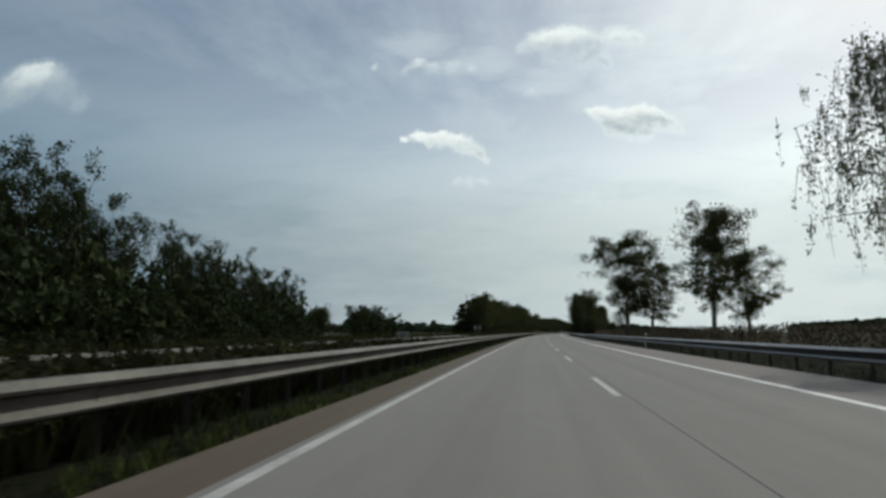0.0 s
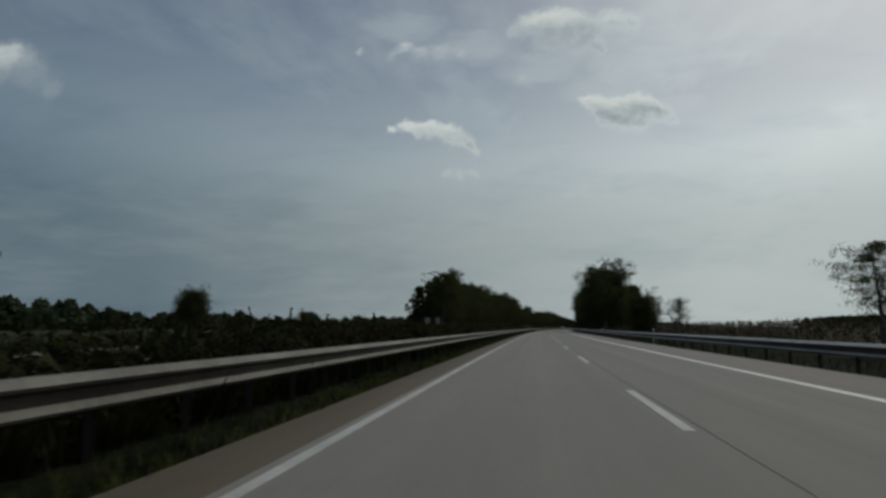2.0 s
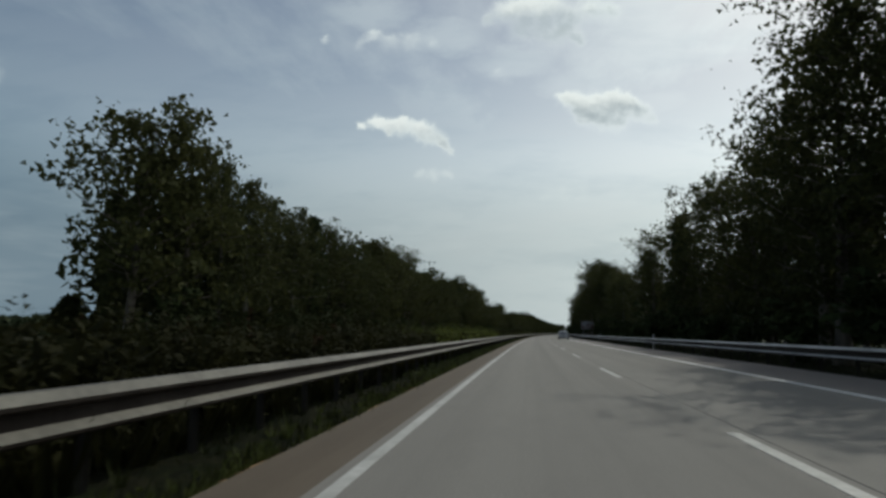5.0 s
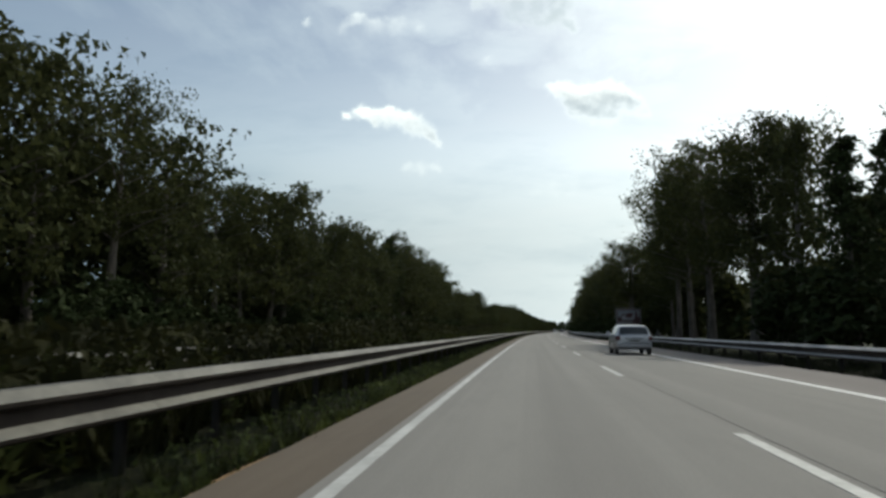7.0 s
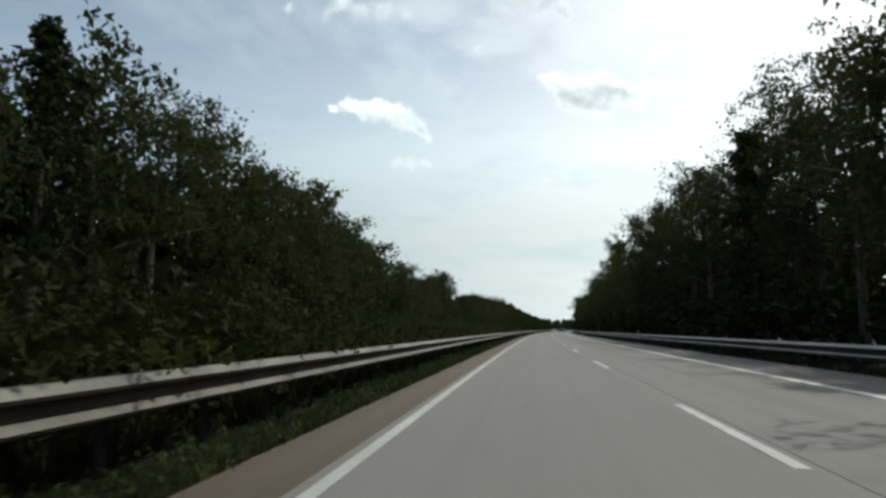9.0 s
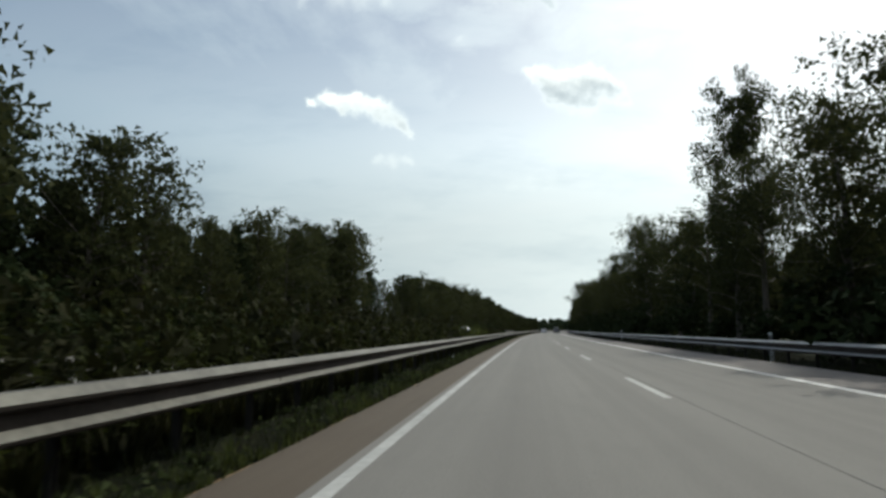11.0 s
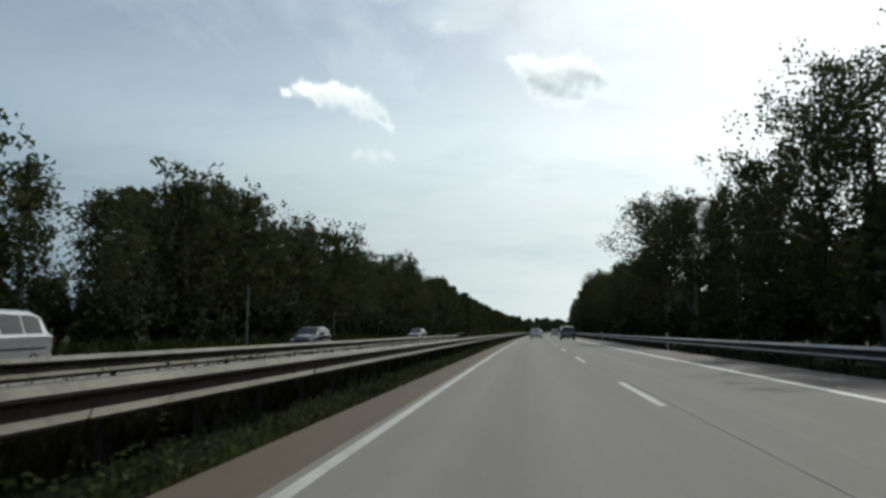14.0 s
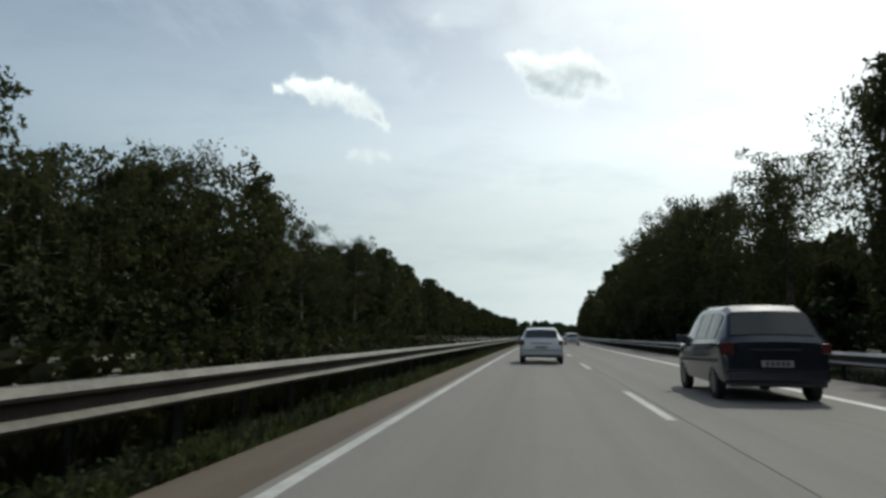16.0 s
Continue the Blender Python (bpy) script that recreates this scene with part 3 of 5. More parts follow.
for s, x, h in ((82, -21.5, 5.2), (84.5, -22.5, 5.2), (88, -22, 5.0), (91, -23, 4.8), (94, -22, 4.4), (97, -22.5, 3.6), (60, -21, 3.2), (57, -22, 4.2)):
    plant(WILLOWS[int(s) % 2], s, x, h * 0.95, 1.25, 10.0, label="tall loose willow shrub beyond the far carriageway")
for i in range(9):
    plant(SHRUBS[i % 3], 79 + 2.3 * i, -21.0 - 0.5 * (i % 2), 2.6 + 0.4 * (i % 3), 1.1, 3.0, label="dense shrub at the foot of the willows")
for i, (s, h) in enumerate(((80, 5.0), (83.5, 4.7), (86.5, 5.0), (90, 4.6), (95.5, 4.0))):
    plant(WILLOWS[i % 2], s, -21.3, h, 1.15, label="tall loose willow shrub beyond the far carriageway")
plant(BUSHY[1], 177.5, 16.8, 3.9, 1.15)
plant(BUSHY[0], 181.5, 17.2, 4.6, 1.15)
plant(BUSHY[1], 186, 16.6, 5.9, 1.1)
plant(BUSHY[0], 191, 15.8, 7.8, 1.0)
plant(FINE_OAKS[2], 472, 13.8, 13.2, 0.72)
plant(NEAR_TREES[0], 441.5, 14.6, 16.0, 0.52)
plant(NEAR_TREES[2], 320, 15.2, 15.0, 0.9)
plant(AIRY[0], 326, 16.5, 13.5, 0.9)
plant(AIRY[1], 364.5, 13.6, 12.8, 0.75)
plant(FINE_OAKS[1], 203, 15.4, 13.9, 1.15)
plant(FINE_OAKS[2], 198.5, 15.6, 11.8, 1.1)
plant(BUSHY[1], 206, 13.2, 9.4, 0.9)
plant(OAKS[0], 545.5, -22.0, 12.4, 0.9)
plant(OAKS[1], 541, -22.4, 11.4, 0.9)
plant(OAKS[2], 475.5, -22.0, 14.2, 0.75)
plant(OAKS[0], 480.0, -22.8, 13.6, 0.6)
plant(AIRY[1], 297.5, 12.9, 11.6, 1.0)
plant(BUSHY[1], 231, -60, 5.0, 1.2, label="low round tree out in the fields")
plant(BUSHY[0], 203.5, -75, 9.0, 1.1, label="single round tree out in the fields")
plant(BUSHY[1], 204.3, -75.6, 8.8, 1.1, label="round tree standing close by another in the fields")
plant(BUSHY[1], 202.8, -74.6, 7.0, 1.3, label="low bushy tree under the field trees")
plant(AIRY[2], 346, 13.8, 12.9, 1.0)
plant(FINE_OAKS[1], 580.5, 14.2, 10.0, 1.05)
plant(OAKS[1], 577, 15.6, 9.4, 1.0)
plant(AIRY[0], 492.5, 13.5, 11.9, 0.9)
for pat in OAKS + FINE_OAKS + AIRY + BIRCHES + SLIMS + SPRUCES + SHRUBS + WILLOWS + THIN_BIRCH + NEAR_TREES + BUSHY:
    for o in (*pat.children, pat):
        bpy.data.objects.remove(o)

# ---- woods on the horizon, one mass of leaf clumps ----


def far_woods(name, spots, label):
    C, Z = [], []
    for x, y, h, w in spots:
        m = int(70 + 13 * w)
        a, u = rng.uniform(0, 6.283, m), rng.uniform(0, 1, m)
        rad = w * np.sqrt(rng.uniform(0, 1, m)) * np.sqrt(np.maximum(0.05, 1 - (1.4 * u - 0.4) ** 2))
        C.append(np.stack([x + rad * np.cos(a), y + rad * np.sin(a), u * h], 1))
    C = np.concatenate(C)
    V, F = leaf_quads(C, 3.0, 0.0, 1.0)
    V[:, 2] = np.maximum(V[:, 2], -0.1)
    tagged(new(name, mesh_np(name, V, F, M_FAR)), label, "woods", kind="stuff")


spots = []
for i in range(370):
    s = -60 + i * 2.8 + rng.uniform(-4, 4)
    p = P(s, -205 + 70 * noise.noise((i * 0.021, 0.7, 0.2)) + 22 * noise.noise((i * 0.13, 4.7, 0.2)) + rng.uniform(-16, 16))
    spots.append((p.x, p.y, rng.uniform(5.5, 9.0) + (3.5 if rng.uniform() < 0.1 else 0), rng.uniform(4, 7)))
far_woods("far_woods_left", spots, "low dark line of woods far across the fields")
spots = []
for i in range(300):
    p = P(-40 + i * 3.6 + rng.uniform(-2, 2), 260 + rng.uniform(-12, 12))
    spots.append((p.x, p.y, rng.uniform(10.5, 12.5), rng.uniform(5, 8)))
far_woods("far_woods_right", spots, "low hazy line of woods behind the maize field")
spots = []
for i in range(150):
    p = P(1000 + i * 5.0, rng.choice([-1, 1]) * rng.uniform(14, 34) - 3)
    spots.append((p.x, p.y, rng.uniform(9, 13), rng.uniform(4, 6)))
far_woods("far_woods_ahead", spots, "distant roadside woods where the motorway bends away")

# ---- grass, weeds and maize ----


def blades(name, m, srange, xrange_, hmax, material, label, fringe=None):
    s = rng.uniform(*srange, m)
    x = rng.uniform(*xrange_, m)
    if fringe is not None:
        q = m // 4
        x[:q] = fringe + rng.normal(0, 0.10, q)
    clump = np.array([0.5 + 0.5 * noise.noise((a * 0.55, b * 1.1, 3.0)) for a, b in zip(s, x)])
    keep = rng.uniform(0, 1, m) < 0.35 + clump
    s, x, clump = s[keep], x[keep], clump[keep]
    m = len(s)
    h = hmax * rng.uniform(0.35, 1.0, m) * (0.45 + 0.8 * clump)
    base = PA(s, x, -0.1)
    w = rng.uniform(0, 6.283, m)
    side = np.stack([np.cos(w), np.sin(w), 0 * w], 1) * rng.uniform(0.004, 0.012, m)[:, None]
    lean = np.stack([rng.normal(0, 0.35, m) * h, rng.normal(0, 0.35, m) * h, h], 1)
    V = np.stack([base - side, base + side, base + lean], 1).reshape(-1, 3)
    tagged(new(name, mesh_np(name, V, np.arange(3 * m).reshape(m, 3), material)), label, "grass", kind="stuff")


blades("median_grass", 115000, (-4, 640), (-5.3, -0.95), 0.30, M_GRASS, "rough dark green grass of the median under the rail", -1.02)
blades("verge_grass", 50000, (-4, 640), (9.1, 12.0), 0.4, M_GRASS, "rough grass behind the hard shoulder", 9.2)
blades("far_verge_grass", 30000, (-4, 640), (-20.5, -16.7), 0.5, M_GRASS, "rough grass beyond the far carriageway")


def tufts(name, m, srange, xs, hmax, material, label):
    """Separate clumps of grass, a dozen blades each."""
    s0, x0 = rng.uniform(*srange, m), xs(m)
    h0 = hmax * rng.uniform(0.3, 1.0, m) ** 1.3
    each = 12
    wide = 3.2 if hmax > 0.5 else 1.0
    h0 = np.maximum(h0, 0.6 * hmax) if hmax > 0.5 else h0
    s, x, h = np.repeat(s0, each), np.repeat(x0, each), np.repeat(h0, each)
    w = rng.uniform(0, 6.283, m * each)
    out = np.stack([np.cos(w), np.sin(w), 0 * w], 1)
    base = PA(s, x, -0.1) + out * (rng.uniform(0.0, 0.35, m * each) * h)[:, None]
    side = np.stack([-np.sin(w), np.cos(w), 0 * w], 1) * (wide * rng.uniform(0.006, 0.016, m * each))[:, None]
    hh = h * rng.uniform(0.6, 1.1, m * each)
    top = base + out * (hh * rng.uniform(0.2, 0.75, m * each))[:, None] + np.stack([0 * w, 0 * w, hh], 1)
    V = np.stack([base - side, base + side, top], 1).reshape(-1, 3)
    tagged(new(name, mesh_np(name, V, np.arange(len(V)).reshape(-1, 3), material)), label, "grass", kind="stuff")


tufts("edge_grass", 11000, (-4, 600), lambda m: -1.03 + np.abs(rng.normal(0, 0.13, m)) * rng.choice([-2.2, 0.5], m), 0.19, M_LIT_TUFT, "uneven grass tufts hanging over the sandy rim")
tufts("median_tufts", 8000, (-4, 620), lambda m: rng.uniform(-5.2, -1.05, m), 0.34, M_GRASS, "coarse grass tufts under the guard rail")

for s0, s1, many in ((-4, 105, 3800), (105, 448, 7000), (448, 600, 7600)):
    tufts("median_hay", many, (s0, s1), lambda m: -2.05 - 2.6 * rng.uniform(0, 1, m) ** 1.1, 0.66, M_DIM_HERB, "knee-high grass between the two guard rails, shade put into its dark colour")
tufts("field_edge_grass", 6000, (10, 640), lambda m: rng.uniform(-24, -17.2, m), 1.15, M_HERB, "tall dark grass and nettles beyond the far carriageway")

WEEDS = [-5, 1.15, 15, 1.2, 28, 1.05, 34, 0.85, 62, 0.95, 78, 1.1, 86, 1.3, 96, 1.5, 120, 1.5, 150, 1.5, 158, 1.9, 170, 1.9, 176, 1.6, 200, 1.6, 248, 1.7, 258, 1.5, 266, 1.0, 276, 1.05, 284, 1.5, 300, 1.3, 318, 1.5, 335, 1.9, 360, 1.9,
         400, 1.7, 425, 1.7, 436, 1.7, 447, 1.6, 454.5, 1.5, 458, 0.75, 467, 0.8, 472, 1.3, 486, 1.3, 490, 0.85, 503, 0.75, 540, 0.72, 552, 0.75, 558, 1.5, 590, 1.5, 600, 0.9, 640, 0.8]
m = 20000
grid = np.linspace(-4, 640, 2000)
thickness = np.interp(grid, WEEDS[0::2], WEEDS[1::2]) ** 0.9 * np.where((grid > 70) & (grid < 215) | (grid < 30), 2.2, 1.0)
s = rng.choice(grid, m, p=thickness / thickness.sum()) + rng.uniform(-0.2, 0.2, m)
x = -2.3 - 2.7 * rng.uniform(0, 1, m) ** 1.3
tall = np.interp(s, WEEDS[0::2], WEEDS[1::2]) * rng.uniform(0.6, 1.04, m)
C = []
stem = PA(s, x, -0.1)
bow = rng.normal(0, 0.10, (m, 2))
for i in range(19):
    u = rng.uniform(0.04, 1.0, m) ** 1.15
    w = rng.uniform(0, 6.283, m)
    d = np.stack([np.cos(w), np.sin(w), rng.uniform(-0.5, 0.7, m)], 1)
    ln = rng.uniform(0.075, 0.15, m)[:, None] * (1.35 - 0.95 * u[:, None])
    o = stem + np.stack([bow[:, 0] * u * u, bow[:, 1] * u * u, u * tall], 1) + np.stack([np.cos(w), np.sin(w), 0 * w], 1) * (0.13 * (1.02 - u) * rng.uniform(0, 1, m))[:, None]
    sd = np.stack([-np.sin(w), np.cos(w), rng.normal(0, 0.5, m)], 1) * ln * 0.38
    C.append(np.stack([o + sd, o + d * ln, o - sd], 1).reshape(-1, 3))
w = rng.uniform(0, 6.283, m)
stalk = np.stack([np.cos(w), np.sin(w), 0 * w], 1) * 0.012
C.append(np.stack([stem - stalk, stem + stalk, stem + np.stack([bow[:, 0], bow[:, 1], tall], 1)], 1).reshape(-1, 3))
C = np.stack([q.reshape(m, 3, 3) for q in C], 1)
# broad low leaves that close the overgrown stretches near the ground
low_n = 52000
low_s = rng.choice(grid, low_n) + rng.uniform(-0.2, 0.2, low_n)
low_w = np.interp(low_s, WEEDS[0::2], WEEDS[1::2])
low_s, low_w = low_s[low_w > 0.93], low_w[low_w > 0.93]
low_x = -2.45 - 2.6 * rng.uniform(0, 1, len(low_s))
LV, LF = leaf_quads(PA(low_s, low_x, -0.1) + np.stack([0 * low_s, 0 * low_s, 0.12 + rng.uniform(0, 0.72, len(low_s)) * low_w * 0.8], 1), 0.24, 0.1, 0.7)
tagged(new("median_undergrowth", mesh_np("median_undergrowth", LV, LF, M_DIM_HERB)), "dark broad-leaved undergrowth among the weeds of the median", "weeds", kind="stuff")
for wname, which, wmat, wlabel in (("median_weeds", s < 215, M_DIM_HERB, "docks and thistles in the median, dim light put into their dark colour"), ("sunny_herbs", (s >= 215) & (s < 262) | (s > 440) & (s < 456), M_SUNNY_HERB, "yellow-green weeds in a sunlit colour crowding behind the rail"), ("median_herbs", (s >= 262) & ((s <= 440) | (s >= 456)), M_HERB, "tall yellow-green weeds growing in the median")):
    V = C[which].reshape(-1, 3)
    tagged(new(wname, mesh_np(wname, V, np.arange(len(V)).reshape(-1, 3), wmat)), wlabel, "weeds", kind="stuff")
m = 4600
s, x = rng.uniform(2, 182, m), 13.5 + np.round(rng.uniform(0, 9, m)) * 0.75 + rng.normal(0, 0.06, m)
keep = ~((s > 140) & (s < 149) & (x < 16))
s, x = s[keep], x[keep]
m = len(s)
tall = rng.uniform(1.1, 1.45, m)
stem = PA(s, x, -0.1)
C = []
for i in range(8):
    u = 0.15 + 0.85 * i / 7
    w = rng.uniform(0, 6.283, m)
    d = np.stack([np.cos(w), np.sin(w), np.full(m, 0.9 if i < 7 else 3.0)], 1)
    ln = (rng.uniform(0.3, 0.55, m) if i < 7 else rng.uniform(0.08, 0.14, m))[:, None]
    o = stem + np.stack([0 * u + 0 * s, 0 * s, u * tall], 1)
    sd = np.stack([-np.sin(w), np.cos(w), 0 * w], 1) * 0.045
    C.append(np.stack([o, o + d * ln * 0.45 + sd, o + d * ln * np.array([1.25, 1.25, 0.5]), o + d * ln * 0.45 - sd], 1).reshape(-1, 3))
V = np.concatenate(C)
tagged(new("maize_field", mesh_np("maize_field", V, np.arange(len(V)).reshape(-1, 4), M_CORN)), "brownish ripening maize field beside the motorway", "maize", kind="stuff")

# extra leaves where the herbs stand as a closed hedge, low clover by the concrete, sprigs leaning over the rail
hs = np.concatenate([rng.uniform(262, 350, 36000), rng.uniform(471, 487, 4200), rng.uniform(404, 438, 6600)])
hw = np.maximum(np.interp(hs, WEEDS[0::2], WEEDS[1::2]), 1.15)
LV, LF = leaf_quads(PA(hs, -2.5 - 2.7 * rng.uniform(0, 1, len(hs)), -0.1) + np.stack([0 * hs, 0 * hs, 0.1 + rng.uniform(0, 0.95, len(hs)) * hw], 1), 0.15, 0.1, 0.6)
tagged(new("hedge_herbs", mesh_np("hedge_herbs", LV, LF, M_DIM_HERB)), "dense dark green herbs closing the median behind the rail", "weeds", kind="stuff")
cs = rng.uniform(205, 640, 46000)
cx = -1.0 - 0.85 * rng.uniform(0, 1, len(cs)) ** 1.5
patch = np.array([0.5 + 0.5 * noise.noise((a * 0.35, b * 1.3, 8.0)) for a, b in zip(cs, cx)])
cs, cx, patch = cs[patch > 0.38], cx[patch > 0.38], patch[patch > 0.38]
LV, LF = leaf_quads(PA(cs, cx, -0.09) + np.stack([0 * cs, 0 * cs, 0.02 + rng.uniform(0, 0.26, len(cs)) * patch], 1), 0.058, -0.2, 0.7)
tagged(new("edge_clover", mesh_np("edge_clover", LV, LF, M_CLOVER)), "low green clover and plantain along the concrete edge", "weeds", kind="stuff")
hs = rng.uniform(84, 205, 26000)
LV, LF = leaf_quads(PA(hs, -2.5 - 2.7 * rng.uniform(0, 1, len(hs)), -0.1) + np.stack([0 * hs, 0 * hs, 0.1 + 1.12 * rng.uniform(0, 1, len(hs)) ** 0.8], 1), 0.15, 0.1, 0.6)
tagged(new("dock_thicket", mesh_np("dock_thicket", LV, LF, M_DIM_HERB)), "dark thicket of docks and nettles filling the median", "weeds", kind="stuff")
# tall dock stalks that stand clear of the thicket, with seed along their upper halves
SV, SF, SC = [], [], []
for i in range(170):
    a, b, h = rng.uniform(88, 205), -2.5 - 2.2 * rng.uniform(), rng.uniform(1.15, 1.6)
    if h > 1.4 and rng.uniform() < 0.5:
        h -= 0.25
    o = P(a, b, -0.1)
    lean = Vector((rng.normal(0, 0.16), rng.normal(0, 0.16), h))
    arms = [(o, o + lean)] + [(o + lean * u, o + lean * u + Vector((rng.normal(0, 0.13), rng.normal(0, 0.13), rng.uniform(0.12, 0.24)))) for u in rng.uniform(0.5, 0.8, 3)]
    for j, (p, q) in enumerate(arms):
        tube([p, p.lerp(q, 0.5) + Vector((0.01, 0.01, 0)), q], [0.016, 0.013, 0.009], 3, SV, SF)
        for u in rng.uniform(0.55 if j == 0 else 0.2, 1.0, 34 if j == 0 else 16):
            SC.append(p.lerp(q, u) + Vector(rng.normal(0, 0.02, 3)))
tagged(new("dock_stalks", mesh_np("dock_stalks", SV, SF, M_DIM_HERB)), "bare dark stalks of docks rising from the median", "weeds", kind="stuff")
LV, LF = leaf_quads(np.array(SC), 0.065, 0.2, 0.7)
tagged(new("dock_seedheads", mesh_np("dock_seedheads", LV, LF, M_SEED)), "rusty brown seed heads on the dock stalks", "weeds", kind="stuff")
for base in (9.5, 23, 68, 121, 249, 253, 286.5, 288.2, 292, 301, 337.6, 338.7, 339.5, 340.6, 341.9, 343.4, 344.2, 346.5, 349, 443, 449):
    m = 34
    o = rng.uniform(0, 1, m)
    LV, LF = leaf_quads(PA(base + rng.normal(0, 0.13, m), -2.02 + 0.42 * o + rng.normal(0, 0.04, m), 0.50 + 0.36 * np.sin(o * 2.6) + rng.normal(0, 0.04, m)), 0.11, 0.25, 0.55)
    tagged(new("rail_sprig", mesh_np("rail_sprig", LV, LF, M_HERB)), "leafy weed sprig leaning over the guard rail", "weeds", kind="stuff")

# ---- cloud layer, 850 m up ----
CLOUDS_AT = 850.0
k = Mat("cloud_layer")
for nd in list(k.t.nodes):
    if nd.type != "OUTPUT_MATERIAL":
        k.t.nodes.remove(nd)
geo_n = k.t.nodes.new("ShaderNodeNewGeometry")
pos = geo_n.outputs["Position"]


def vmath(op, a, b):
    n2 = k.t.nodes.new("ShaderNodeVectorMath")
    n2.operation = op
    for sock, q in zip(n2.inputs, (a, b)):
        if isinstance(q, tuple):
            sock.default_value = q
        else:
            k.link(q, sock)
    return n2.outputs[1] if op in ("LENGTH", "DISTANCE") else n2.outputs[0]


def cloud_noise(scale, detail=5, stretch=(1, 1, 1), rough=0.55):
    n2 = k.node("ShaderNodeTexNoise", Scale=scale, Detail=detail, Roughness=rough)
    k.link(vmath("MULTIPLY", pos, stretch), n2.inputs["Vector"])
    return n2


warp = cloud_noise(0.011, 6, rough=0.66)
bent = vmath("ADD", pos, vmath("MULTIPLY", vmath("SUBTRACT", warp.outputs["Color"], (0.5, 0.5, 0.5)), (110, 230, 0)))
# the heaped clouds lie on an upright sheet 2700 m off: across and up, for lobes that billow upwards
away = k.t.nodes.new("ShaderNodeSeparateXYZ")
k.link(vmath("SUBTRACT", pos, (0, 280, 0)), away.inputs[0])
nearer = k.math("DIVIDE", 2700.0, k.math("MAXIMUM", away.outputs[1], 1.0))
sheet = k.t.nodes.new("ShaderNodeCombineXYZ")
k.link(k.math("MULTIPLY", away.outputs[0], nearer), sheet.inputs[0])
k.link(k.math("MULTIPLY", away.outputs[2], nearer), sheet.inputs[2])


def billow(scale, detail, rough, reach):
    n2 = k.node("ShaderNodeTexNoise", Scale=scale, Detail=detail, Roughness=rough)
    k.link(sheet.outputs[0], n2.inputs["Vector"])
    return vmath("MULTIPLY", vmath("SUBTRACT", n2.outputs["Color"], (0.5, 0.5, 0.5)), (reach, 0, reach))


curled = vmath("ADD", sheet.outputs[0], vmath("ADD", billow(0.009, 3, 0.5, 80), billow(0.026, 4, 0.55, 46)))
lift = k.t.nodes.new("ShaderNodeSeparateXYZ")
k.link(curled, lift.inputs[0])
# lobes (across, up, radius); foot and height of the heap; density; darkness of the underside; softness of the rim
HEAPS = [
    ([(-624, 976, 22), (-548, 982, 37), (-476, 956, 37), (-419, 960, 44), (-332, 952, 47), (-274, 910, 44), (-228, 873, 32), (-189, 836, 17)], 830, 190, 0.92, 0.65, 0.6),
    ([(343, 1072, 38), (407, 1059, 46), (481, 1035, 54), (567, 1053, 54), (627, 1040, 47), (686, 1001, 39), (739, 967, 26), (423, 986, 43), (504, 963, 43), (592, 958, 39)], 925, 185, 0.9, 1.0, 0.8),
    ([(-5, 1502, 32), (56, 1551, 54), (156, 1574, 65), (275, 1556, 75), (384, 1510, 61), (497, 1546, 61), (592, 1516, 46), (143, 1454, 60), (250, 1427, 60), (354, 1416, 55), (426, 1382, 35)], 1370, 270, 0.88, 0.95, 0.9),
    ([(-807, 1440, 22), (-637, 1405, 29), (-577, 1439, 32), (-488, 1410, 47), (-383, 1402, 47), (-279, 1395, 32)], 1330, 130, 0.42, 0.1, 0.75),
    ([(-3074, 1385, 118), (-2987, 1490, 104), (-2855, 1505, 106), (-2687, 1420, 100), (-2543, 1306, 62)], 1240, 400, 0.62, 0.9, 0.95),
    ([(28, 1217, 32), (85, 1185, 27)], 1150, 100, 0.22, 0.1, 0.9),
    ([(-340, 718, 26), (-270, 725, 29), (-200, 731, 26), (236, 606, 35), (318, 622, 35), (400, 635, 40)], 560, 160, 0.16, 0.1, 0.9),
    ([(1472, 970, 73), (1350, 877, 57), (1549, 925, 57)], 800, 240, 0.2, 0.1, 0.9),
]
rag = k.node("ShaderNodeTexNoise", Scale=0.017, Detail=4.0, Roughness=0.56)
k.link(sheet.outputs[0], rag.inputs["Vector"])
tatter = k.math("ADD", k.math("MULTIPLY", rag.outputs[0], 0.9), 0.55)
dens = None
shade = None
